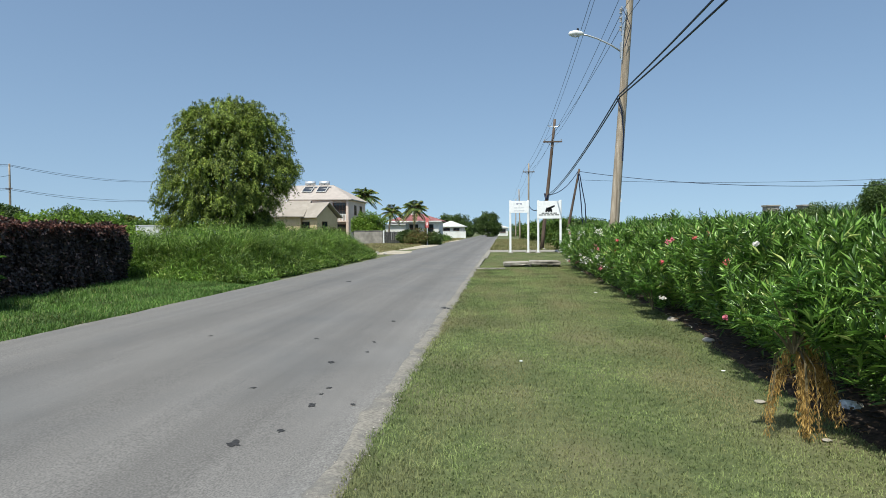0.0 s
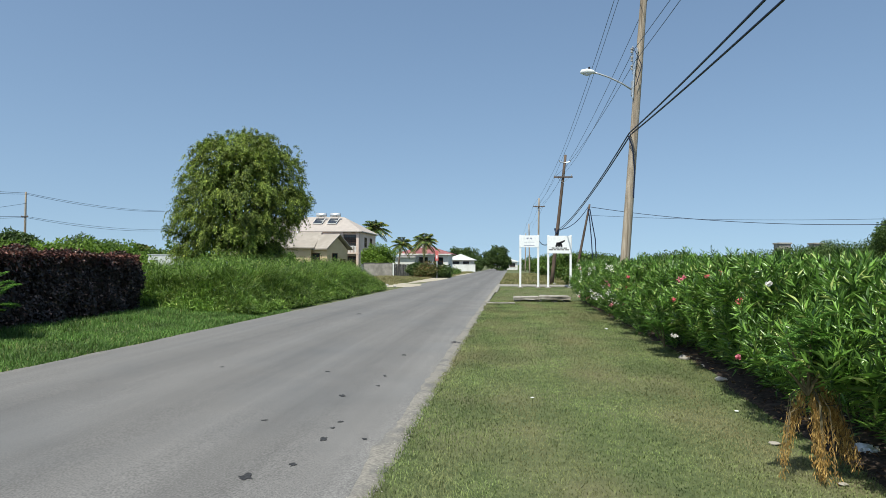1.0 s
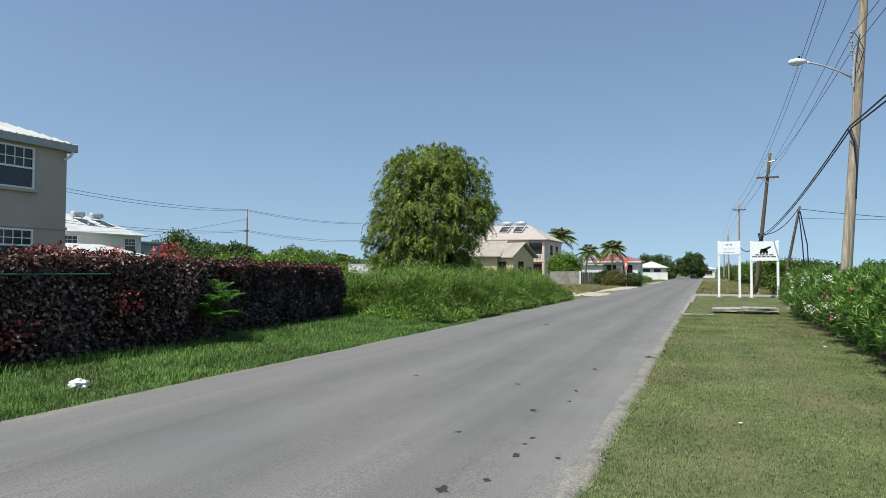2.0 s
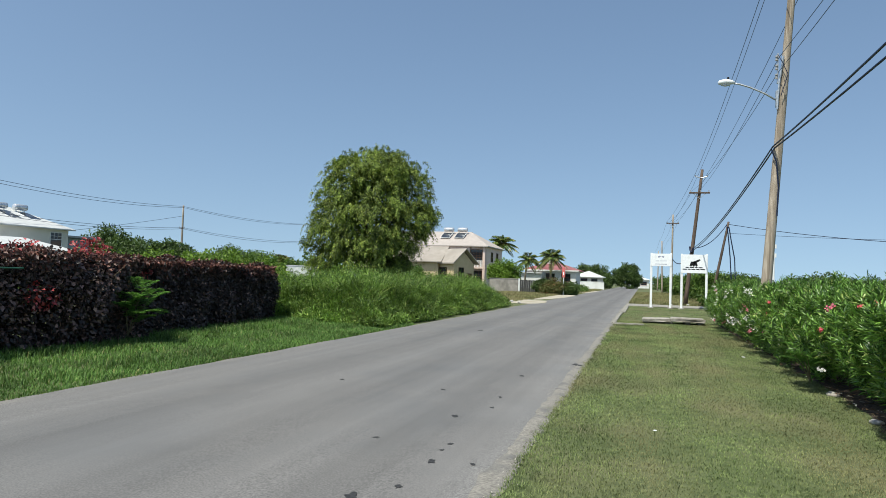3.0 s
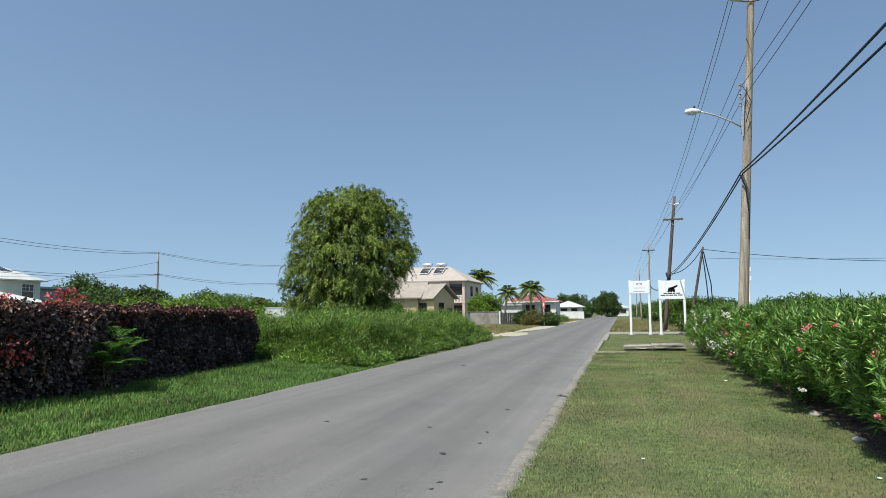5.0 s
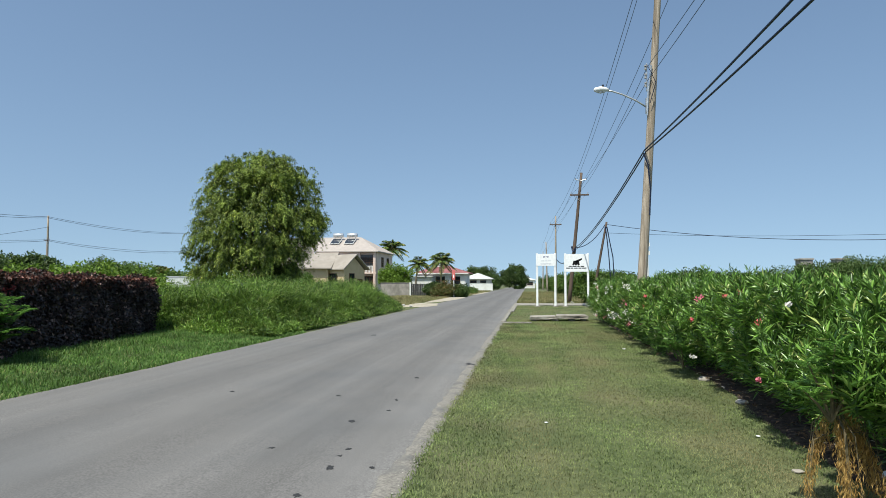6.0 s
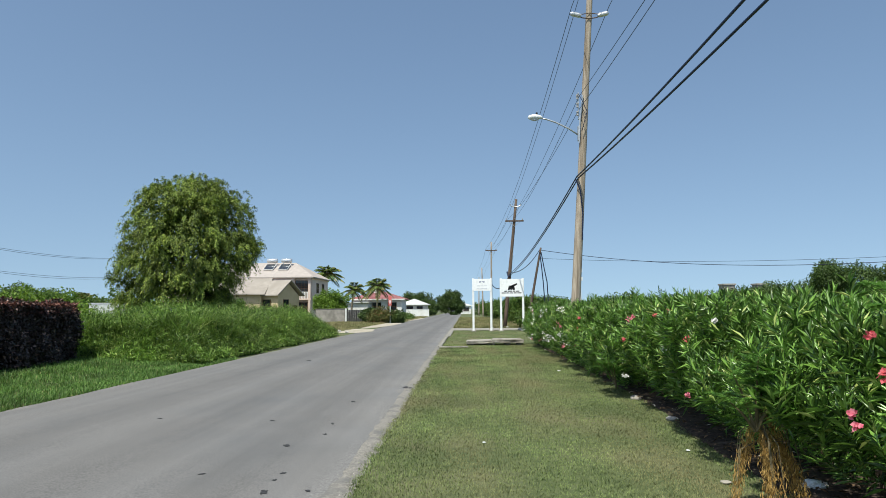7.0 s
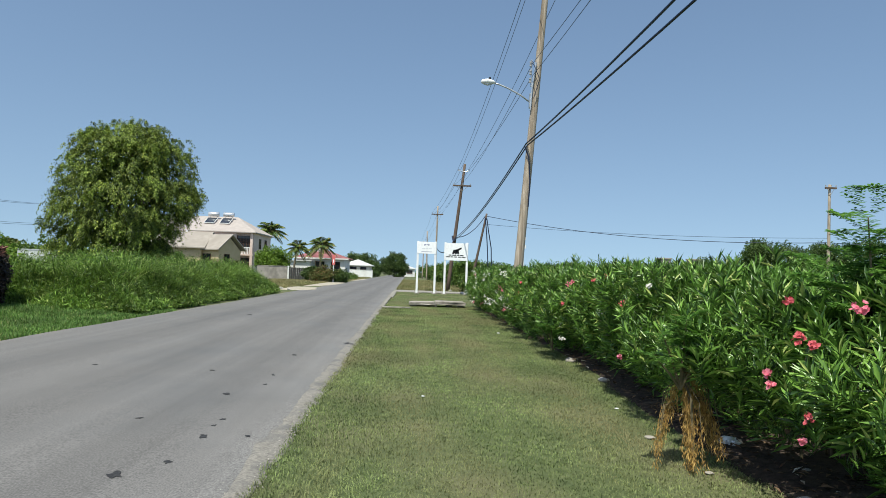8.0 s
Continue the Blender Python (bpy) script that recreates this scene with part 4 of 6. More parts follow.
def build_house_red():
    t = thing("house", "low white house with a dull red hipped metal roof", "house", (0, 0, -0.05))
    part("wall", box(-20.5, -11.4, 125, 134, 0, 3.5), M_WALL_WHITE, t)
    roof = part("roof", hip_roof(-20.5, -11.4, 125, 134, 3.5, 1.7, 0.6), M_ROOF_RED, t)
    corrugate(roof, -20.5, -11.4, 125, 134, 3.5, 1.7, 0.6, M_ROOF_RED, 0.5)
    part("roof_trim", box(-21.1, -10.8, 124.36, 124.4, 3.3, 3.5), M_TRIM, t)
    part("roof_vent", box(-17.2, -15.8, 128.0, 129.0, 4.6, 5.15, 0.02), M_TRIM, t, "pale roof vent box")
    for xx in (-16.7, -13.9):
        window_on(t, "y", 125, xx, xx + 1.5, 1.5, 2.8, 2, 2, M_FRAME_BROWN)
    part("porch_roof", box(-22.5, -16.9, 121.5, 125, 2.75, 2.95, 0.02), M_ROOF_WHITE, t)
    part("porch_wall", box(-22.3, -17.1, 121.9, 124.99, 0, 2.7), M_WALL_WHITE, t)
    t = thing("house", "low white bungalow with a pale hipped roof far along the road", "house", (0, 0, -0.05))
    part("wall", box(-14.0, -8.4, 150, 158, 0, 2.6), M_WALL_CREAM, t)
    part("roof", hip_roof(-14.0, -8.4, 150, 158, 2.6, 1.3, 0.6), M_ROOF_WHITE, t)
    window_on(t, "y", 150, -12.6, -11.3, 1.2, 2.2, 2, 2, M_FRAME_BROWN)
    window_on(t, "y", 150, -10.4, -9.2, 1.2, 2.2, 2, 2, M_FRAME_BROWN)


build_house_near()
build_house_cream()
build_house_pink()
build_house_red()


# ---- boundary walls and roadside things ----
def garden_wall(x0, x1, y, h, material, label):
    t = thing("garden_wall", label, "wall", (0, y, -0.05))
    part("wall", box(x0, x1, 0, 0.2, 0, h, 0.01), material, t)
    part("coping", box(x0 - 0.03, x1 + 0.03, -0.04, 0.24, h, h + 0.07, 0.01), material, t)


garden_wall(-18.6, -14.95, 86, 1.65, M_GREYWALL, "grey concrete block garden wall")
gate = thing("board_gate", "dark boarded gate between two pale posts", "gate", (-14.8, 86, -0.05))
for k in range(9):
    part("board", box(0.08 + k * 0.23, 0.29 + k * 0.23, 0.05, 0.09, 0.05, 1.55 + 0.03 * (k % 2)), M_GATE, gate)
for x in (0.0, 2.25):
    part("gate_post", box(x - 0.09, x + 0.09, -0.02, 0.16, 0, 1.75, 0.01), M_WALL_WHITE, gate)
garden_wall(-14.5, -7.6, 147, 1.55, M_WALL_WHITE, "low white rendered garden wall")
garden_wall(-30.2, -27.1, 55, 2.2, mat("faded_white_sheet", (0.55, 0.58, 0.58), (0.7, 0.72, 0.72), 3, 0.7, 0.2, 20, c3=(0.4, 0.42, 0.42), c3_scale=0.8), "faded white panel wall beyond the long grass")

post = thing("road_sign", "red and white marker board on a white post", "road sign", (-8.3, 77, -0.05))
part("post", tube([(0, 0, 0), (0, 0, 3.0)], 0.06, 8), M_WHITE, post)
part("board", box(-0.17, 0.17, -0.1, -0.07, 2.0, 3.1, 0.01), M_RED_SIGN, post, "faded red board")
part("board_mark", box(-0.06, 0.06, -0.115, -0.102, 2.25, 2.6), M_PANEL, post)
part("post_band", box(-0.1, 0.1, -0.1, 0.1, 0.9, 1.3, 0.01), M_BLACK, post)

# green rail fence in front of the copperleaf hedge
fence = thing("rail_fence", "green painted pipe fence rail in front of the dark hedge", "fence", (-10.22, 0, -0.02))
part("rail", tube([(0, -6.0, 1.57), (0, 9.9, 1.57)], 0.014, 8), M_GREEN_PAINT, fence)
for y in (-5.4, -2.6, 0.1, 2.9, 5.6):
    part("post", tube([(0, y, 0), (0, y, 1.6)], 0.025, 8), M_GREEN_PAINT, fence)

# far end of the road
shed = thing("roadside_shelter", "low white building at the far end of the road", "building", (-1.0, 215, -0.05))
part("wall", box(-3.0, 3.0, 0, 5, 0, 2.6), M_WALL_WHITE, shed)
part("roof", hip_roof(-3.0, 3.0, 0, 5, 2.6, 0.9, 0.5), M_ROOF_WHITE, shed)
window_on(shed, "y", 0, -2.2, -0.6, 1.0, 2.0, 2, 2, M_FRAME_BROWN)
window_on(shed, "y", 0, 0.6, 2.2, 1.0, 2.0, 2, 2, M_FRAME_BROWN)


def build_car(at, rz):
    t = thing("car", "small pale car parked far along the road", "car", at, rz)
    prof = [(-2.0, 0.35), (-2.05, 0.75), (-1.75, 0.95), (-1.0, 1.0), (-0.55, 1.42), (0.8, 1.45), (1.45, 1.0), (2.0, 0.9), (2.05, 0.4)]
    V = [(-0.8, y, z) for y, z in prof] + [(0.8, y, z) for y, z in prof]
    k = len(prof)
    F = [tuple(range(k)), tuple(range(2 * k - 1, k - 1, -1))] + [(i, i + k, (i + 1) % k + k, (i + 1) % k) for i in range(k)]
    bm = poly(V, F)
    bmesh.ops.recalc_face_normals(bm, faces=bm.faces[:])
    body = part("body", bm, plain("pale_car_paint", (0.6, 0.63, 0.66), 0.25), t)
    part("windscreen", poly([(-0.7, -1.0, 1.03), (0.7, -1.0, 1.03), (0.62, -0.6, 1.4), (-0.62, -0.6, 1.4)], [(0, 1, 2, 3)]), M_GLASS, body)
    for x in (-0.78, 0.78):
        for y in (-1.3, 1.3):
            part("wheel", tube([(x - 0.09, y, 0.31), (x + 0.09, y, 0.31)], 0.31, 14), M_BLACK, t)


build_car((-3.2, 196, -0.02), 0)

mast = thing("lattice_mast", "slender white antenna mast far behind the hedge", "mast", (25, 150, -0.05))
for k in range(6):
    m_ = M_TRIM
    part("mast_section", tube([(0, 0, k * 1.7), (0, 0, k * 1.7 + 1.7)], 0.22 - k * 0.012, 6), m_, mast)
for k, (s, z) in enumerate(((0.3, 7.5), (-0.3, 8.4), (0.3, 9.3))):
    part("antenna_panel", box(s - 0.14, s + 0.14, -0.3, -0.1, z, z + 0.8, 0.02), M_TRIM, mast)
for x, w in ((60.6, 2.6), (68.2, 2.7)):
    b = thing("water_tank_block", "pale square concrete block on the skyline beyond the trees", "building", (x, 160, -0.05))
    part("wall", box(-w / 2, w / 2, 0, 3, 0, 6.6, 0.03), M_GREYWALL, b)
    part("roof_slab", box(-w / 2 - 0.2, w / 2 + 0.2, -0.2, 3.2, 6.6, 6.95, 0.03), M_CONC, b)


# ---- foliage ----
def leaf_cloud(centres, radii, per, size, rng, droop=0.3, aspect=0.45, flat=1.0):
    """Clumps of leaves: each clump is a small cloud whose leaves point outwards and hang a little."""
    n = len(centres) * per
    C = np.repeat(np.asarray(centres, float), per, 0)
    R = np.repeat(np.broadcast_to(radii, len(centres)), per)[:, None]
    d = rand_dirs(n, rng)
    d[:, 2] *= flat
    P = C + d * R * rng.uniform(0.35, 1.0, (n, 1))
    D = unit(d * 0.7 + rand_dirs(n, rng) * 0.8 + np.array([0, 0, -droop]))
    N = unit(rand_dirs(n, rng) * 0.7 + d * 0.6 + np.array([0, 0, 0.8]))
    L = rng.uniform(0.7, 1.3, n) * size
    return leaves(P, D, N, L, L * aspect)


def crown_points(n, rx, ry, rz, rng, shell=0.55, floor=-1.0, lump=0.22, seed=0.0):
    pts = []
    while len(pts) < n:
        d = Vector(unit(rng.normal(size=3)))
        if d.z < floor:
            continue
        f = 1 + lump * noise.noise(d * 1.7 + Vector((seed, 0, 0))) * 2 + lump * 1.1 * noise.noise(d * 4.5 + Vector((seed, 3, 0)))
        r = f * (shell + (1 - shell) * rng.random() ** 0.5)
        pts.append((d.x * rx * r, d.y * ry * r, d.z * rz * r))
    return np.array(pts)


def limbs(base, top, targets, r0, rng, material, parent):
    """Trunk and limbs: a tapered stem that parts into curved branches towards some of the crown's clumps."""
    base, top = Vector(base), Vector(top)
    mid = base.lerp(top, 0.5) + Vector((rng.normal() * 0.15, rng.normal() * 0.15, 0)) * r0 * 3
    part("trunk", tube([base, base.lerp(mid, 0.3), mid, top], [r0 * 1.35, r0, r0 * 0.85, r0 * 0.6], 10), material, parent, smooth=True)
    bm = bmesh.new()
    for p in targets:
        p = Vector(p)
        s = base.lerp(top, rng.uniform(0.55, 1.0))
        m = s.lerp(p, 0.5) + Vector((0, 0, 0.12 * (p - s).length))
        tube([s, m, p], [r0 * 0.4, r0 * 0.22, r0 * 0.05], 6, bm)
    tagged(part("branching", bm, material, parent, smooth=True), kind="stuff")


def build_big_tree():
    """Broad weeping tree in the long grass: hanging sprays of small leaves in layered clumps round a dense core."""
    rg = np.random.default_rng(5)
    t = thing("tree", "broad round tree with fine drooping green foliage standing in long grass", "tree", (-19.95, 50, -0.05))
    zc, rx, rz = 6.4, 4.3, 5.05
    road_side = np.array([0.93, 0.37])

    def surface(n, size, lump):
        """Points on the crown: a dome above, a hanging skirt below that is cut in on the side towards the road."""
        P, out = [], []
        for _ in range(n):
            d = unit(rg.normal(size=3))
            if d[2] < 0:
                d = unit(np.array([d[0], d[1], 0.0]))
                d[2] = -rg.random()
            v = Vector(d)
            f = size * (1 + lump * 2 * noise.noise(v * 1.7 + Vector((2.0, 0, 0))) + lump * 1.2 * noise.noise(v * 4.2 + Vector((2.0, 3, 0))))
            flat = unit(d[:2])
            if d[2] < 0:
                side = float(flat @ road_side)
                r = rx * f * (1 + d[2] * (0.33 + 0.32 * side))
                P.append((flat[0] * r, flat[1] * r, zc + d[2] * rz * size))
            else:
                P.append((d[0] * rx * f, d[1] * rx * f, zc + d[2] * rz * f))
            out.append((flat[0] * math.sqrt(max(0.05, 1 - max(0, d[2]) ** 2)), flat[1] * math.sqrt(max(0.05, 1 - max(0, d[2]) ** 2)), max(0.0, d[2])))
        P = np.array(P)
        P[:, 2] = np.maximum(P[:, 2], 1.35)
        return P, np.array(out)

    def sprays(P, out, length, per, size):
        n = len(P)
        u = np.tile(np.linspace(0.05, 1, per), n)[:, None]
        ln = np.repeat(length, per)[:, None]
        p, o = np.repeat(P, per, 0), np.repeat(out, per, 0)
        q = p + o * ln * 0.6 * u + np.array([0, 0, 1.0]) * ln * (0.25 * u - 0.95 * u * u) + rg.normal(size=(n * per, 3)) * 0.05
        q[:, 2] = np.maximum(q[:, 2], 0.9)
        D = unit(rand_dirs(n * per, rg) * 0.8 + o * 0.4 + np.array([0, 0, -0.8]))
        N = unit(o + rand_dirs(n * per, rg) * 0.5 + np.array([0, 0, 0.5]))
        L = rg.uniform(0.7, 1.3, n * per) * size
        return leaves(q, D, N, L, L * 0.36)

    centres, outs = surface(330, 1.0, 0.07)
    depth = rg.uniform(-0.75, 0.1, (len(centres), 1))
    centres = centres + outs * depth
    k = 9
    P = np.repeat(centres, k, 0) + rg.normal(size=(len(centres) * k, 3)) * np.array([0.36, 0.36, 0.22])
    O = unit(np.repeat(outs, k, 0) + rg.normal(size=(len(P), 3)) * 0.35)
    parts = [sprays(P, O, rg.uniform(0.45, 1.0, len(P)), 36, 0.17)]
    far, fo = surface(70, 1.03, 0.07)
    parts.append(sprays(far, unit(fo + np.array([0, 0, 0.35])), rg.uniform(0.8, 1.5, 70), 40, 0.15))
    core, _ = surface(420, 0.74, 0.04)
    mid = core * np.array([1, 1, 0]) * rg.uniform(0.55, 1.0, (420, 1))
    core = np.stack([mid[:, 0], mid[:, 1], core[:, 2]], 1)
    parts.append(leaf_cloud(core, 0.6, 34, 0.3, rg, 0.5, 0.5))
    raw("crown", *join(parts), M_TAMARIND, t)
    limbs((0, 0, 0), (0.2, 0, 3.4), core[::30], 0.42, rg, M_BARK, t)


def build_tree(at, rx, rz, zc, clumps, per, size, material, label, seed, trunk=0.2, flat=1.0, name="tree", ry=None, droop=0.25):
    rg = np.random.default_rng(seed)
    t = thing(name, label, "tree" if name == "tree" else "bush", at)
    pts = crown_points(clumps, rx, ry or rx, rz, rg, 0.5, -0.8, 0.25, seed * 1.3)
    pts[:, 2] = np.maximum(pts[:, 2] + zc, 0.12)
    V, F = leaf_cloud(pts, rx * 0.15 + 0.15, int(per * 1.6), size * 1.15, rg, droop, 0.55)
    raw("crown" if name == "tree" else "foliage", V, F, material, t)
    limbs((0, 0, 0), (0.1, 0, zc * 0.8), pts[::9] * np.array([0.8, 0.8, 0.9]), trunk, rg, M_BARK, t)
    return t


def build_palm(at, height, lean, size, seed):
    rg = np.random.default_rng(seed)
    t = thing("palm_tree", "coconut palm with drooping fronds behind the garden wall", "palm", at, group="palms")
    f = lambda z: (lean * (z / height) ** 2, 0, z)
    part("trunk", tube([f(z) for z in np.linspace(0, height, 9)], list(np.linspace(0.2, 0.12, 9)), 9), M_PALM_TRUNK, t, smooth=True)
    top = np.array(f(height))
    n = 26
    for k in range(n):
        a = k * 2.4 + rg.normal() * 0.15
        el = radians(82 - 105 * (k / n) + rg.normal() * 6)
        u = np.linspace(0, 1, 12)
        L = size * rg.uniform(0.85, 1.1)
        out = np.array([math.cos(a), math.sin(a), 0])
        pts = np.array([top + out * L * math.cos(el) * s + np.array([0, 0, 1]) * (L * math.sin(el) * s - 0.5 * L * s * s) for s in u])
        bm = tube([tuple(p) for p in pts], list(np.linspace(0.035, 0.008, 12)), 4)
        fr = part("frond", bm, M_TWIG, t)
        P, D, N, LL = [], [], [], []
        side = np.array([-math.sin(a), math.cos(a), 0])
        for s in np.linspace(0.12, 0.99, 26):
            i = min(int(s * 11), 10)
            p = pts[i] + (pts[i + 1] - pts[i]) * (s * 11 - i)
            tan = unit(pts[i + 1] - pts[i])
            for sg in (-1, 1):
                P.append(p)
                D.append(side * sg * 0.8 + tan * 0.55 + np.array([0, 0, -0.35 - 0.25 * rg.random()]))
                N.append((0, 0, 1))
                LL.append(size * 0.3 * math.sin(math.pi * (0.12 + 0.8 * s)) * rg.uniform(0.8, 1.1))
        LL = np.array(LL)
        V, F = leaves(np.array(P), np.array(D), np.array(N, float), LL, 0.08 + LL * 0.06)
        tagged(raw("frond_leaf", V, F, M_PALM, fr), kind="stuff")


build_big_tree()
for at, h, ln, s, sd in (((-23.6, 116, -0.05), 7.6, 0.4, 3.4, 1), ((-19.1, 116, -0.05), 4.9, 0.5, 2.6, 2), ((-15.4, 121, -0.05), 5.6, 0.2, 3.2, 3)):
    build_palm(at, h, ln, s, sd)
build_palm((-56, 100, -0.05), 3.0, 0.3, 2.4, 7)
build_palm((-60, 106, -0.05), 3.6, 0.3, 2.2, 8)

build_tree((-17.3, 89.8, -0.05), 2.0, 1.7, 2.3, 150, 45, 0.2, M_BUSH_LIME, "rounded bright green garden tree before the pale house", 21, 0.12)
build_tree((-9.5, 77.5, -0.05), 1.45, 0.8, 0.75, 130, 40, 0.16, M_BUSH_OLIVE, "dense olive green and reddish bush by the road", 22, 0.06, name="bush")
build_tree((-7.9, 78.0, -0.05), 0.95, 0.8, 0.7, 90, 40, 0.16, M_BUSH_DARK, "dark bush at the foot of the marker post", 23, 0.06, name="bush")
build_tree((-11.5, 83, -0.05), 0.9, 0.85, 0.8, 80, 40, 0.16, M_BUSH_DARK, "dark bush beside the boarded gate", 24, 0.06, name="bush")
build_tree((-12.6, 176, -0.05), 4.4, 2.3, 3.0, 170, 40, 0.35, M_BUSH_DARK, "spreading dark green tree beyond the houses", 25, 0.25)
build_tree((-3.6, 178, -0.05), 3.3, 2.9, 2.9, 190, 45, 0.32, M_BUSH_DARK, "rounded dark green tree at the far end of the road", 26, 0.25)
build_tree((-8.6, 170, -0.05), 2.2, 1.7, 1.9, 80, 40, 0.3, M_BUSH_DARK, "low dark tree beyond the white wall", 27, 0.2)
build_tree((-9.2, 104, -0.05), 1.2, 0.5, 0.35, 70, 40, 0.16, M_BUSH, "low green scrub on the road bank", 28, 0.04, name="bush", ry=9)
build_tree((-29.3, 84, -0.05), 2.6, 1.0, 1.9, 90, 40, 0.2, M_BUSH, "green shrubs before the tan wing of the pale house", 29, 0.06, name="bush")
build_tree((-24.3, 56.5, -0.05), 3.4, 1.2, 1.7, 90, 45, 0.2, M_BUSH_LIME, "shrubs in the long grass beneath the broad tree", 30, 0.06, name="bush")
# bushes past the signs
for i, (x, y, r, h) in enumerate(((5.9, 55, 1.3, 0.95), (6.9, 60, 1.5, 1.1), (6.0, 68, 1.6, 1.3), (8.5, 74, 2.2, 1.2), (6.0, 84, 2.0, 1.4), (5.6, 98, 2.0, 1.3), (6.2, 114, 2.3, 1.4), (5.4, 134, 2.2, 1.4), (6.5, 152, 2.6, 1.7), (4.6, 178, 2.6, 1.6), (10.5, 96, 2.6, 1.5), (12, 130, 4, 1.9))):
    build_tree((x, y, -0.05), r, h, h * 0.95, 120, 40, 0.18, M_BUSH, "dense green roadside bush past the sign boards", 40 + i, 0.06, name="bush")
# trees on the right skyline
for i, (x, y, r, h) in enumerate(((25, 110, 5, 1.6), (36, 118, 6, 1.5), (46, 112, 5, 1.9), (58, 130, 6, 2.75), (70, 138, 7, 3.0), (55, 95, 4, 2.3), (78, 120, 7, 3.2), (15, 120, 4, 1.6), (57, 150, 7, 2.7), (64, 152, 7, 2.8), (72, 153, 7, 2.7))):
    build_tree((x, y, -0.05), r, h, h * 0.95 + 0.2, 120, 36, 0.34, M_BUSH_DARK, "low dark tree on the skyline beyond the hedge", 60 + i, 0.15)
for i, (x, y, r, h, zc) in enumerate(((40.5, 94, 3.0, 1.5, 2.4), (46.2, 89, 2.5, 2.3, 4.6), (50.8, 92, 3.6, 2.5, 4.5), (55.5, 90, 3.4, 2.6, 4.9), (61, 88, 4.2, 2.6, 5.0), (68, 86, 4.4, 2.9, 5.2), (52, 84, 4.5, 1.7, 2.0))):
    build_tree((x, y, -0.05), r, h, zc, 130, 34, 0.26, M_BUSH_DARK, "dark open-crowned tree beyond the oleander hedge", 110 + i, 0.16)
# trees and green hedge on the left skyline
for i, (x, y, r, h) in enumerate(((-70.6, 80, 4.7, 3.2), (-62.3, 80, 2.6, 2.7), (-56, 66, 3.2, 2.0), (-52, 70, 2.6, 1.9), (-63, 95, 3.2, 2.5), (-44, 66, 3.0, 1.7), (-47, 76, 3.5, 1.9), (-38, 74, 3.2, 1.7), (-54, 88, 3.2, 2.1))):
    build_tree((x, y, -0.05), r, h, h, 200 if i < 2 else 110, 40, 0.34 if i < 2 else 0.27, M_BUSH_DARK if i < 5 else M_BUSH, "leafy garden tree beyond the hedge", 80 + i, 0.14)
for i in range(7):
    build_tree((-15.6 - i * 1.9, 25.5 + i * 0.5, -0.05), 1.6, 1.05, 1.06 + 0.05 * (i % 3), 110, 45, 0.13, M_BUSH_LIME, "bright green clipped hedge shrub behind the dark hedge", 95 + i, 0.05, name="bush")


# ---- copperleaf hedge ----
def hedge_block(t, pts, width, height, n, size, rg, material, name="foliage", tips=False):
    """Leaves over the sides and top of a clipped hedge whose road face follows pts."""
    pts = np.array(pts, float)
    seg = np.linalg.norm(np.diff(pts, axis=0), axis=1)
    cum = np.concatenate([[0], np.cumsum(seg)])
    s = rg.uniform(0, cum[-1], n)
    i = np.clip(np.searchsorted(cum, s) - 1, 0, len(seg) - 1)
    u = ((s - cum[i]) / seg[i])[:, None]
    base = pts[i] + (pts[i + 1] - pts[i]) * u
    pick = rg.random(n)
    face, end = pick < 0.56, pick > 0.95
    top = ~face & ~end
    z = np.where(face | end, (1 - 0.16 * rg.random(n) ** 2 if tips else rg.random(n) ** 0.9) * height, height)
    w = np.where(face, 0.0, np.where(top, rg.random(n) * width, rg.random(n) * width))
    P = np.stack([base[:, 0] - w, base[:, 1], z], 1)
    P[end, 1] = pts[-1, 1]
    P[end, 0] = pts[-1, 0] - w[end]
    bulge = np.array([noise.noise(Vector((p[0] * 0.9, p[1] * 0.9, p[2] * 1.1))) * 0.34 + noise.noise(Vector((p[0] * 3, p[1] * 3, p[2] * 3))) * 0.10 for p in P])
    Nn = np.zeros((n, 3))
    Nn[face, 0] = 1
    Nn[top, 2] = 1
    Nn[end, 1] = 1
    P += Nn * (bulge[:, None] - rg.random((n, 1)) ** 2 * (0.05 if tips else 0.22)) + np.array([0, 0, 0.03 if tips else 0])
    P[:, 2] = np.maximum(P[:, 2], 0.06)
    D = unit(rand_dirs(n, rg) + Nn * 0.5 + np.array([0, 0, -0.25]))
    N = unit(Nn + rand_dirs(n, rg) * 0.7 + np.array([0, 0, 0.4]))
    L = rg.uniform(0.7, 1.3, n) * size
    return raw(name, *leaves(P, D, N, L, L * 0.62), material, t)


def clump_leaves(t, centre, r, n, size, rg, material, name):
    d = rand_dirs(n, rg)
    P = np.array(centre) + d * r * rg.random((n, 1)) ** 0.4 * np.array([0.6, 1.0, 0.7])
    L = rg.uniform(0.7, 1.3, n) * size
    tagged(raw(name, *leaves(P, unit(d + rand_dirs(n, rg)), unit(d + np.array([0.3, 0, 0.7])), L, L * 0.6), material, t), kind="stuff")


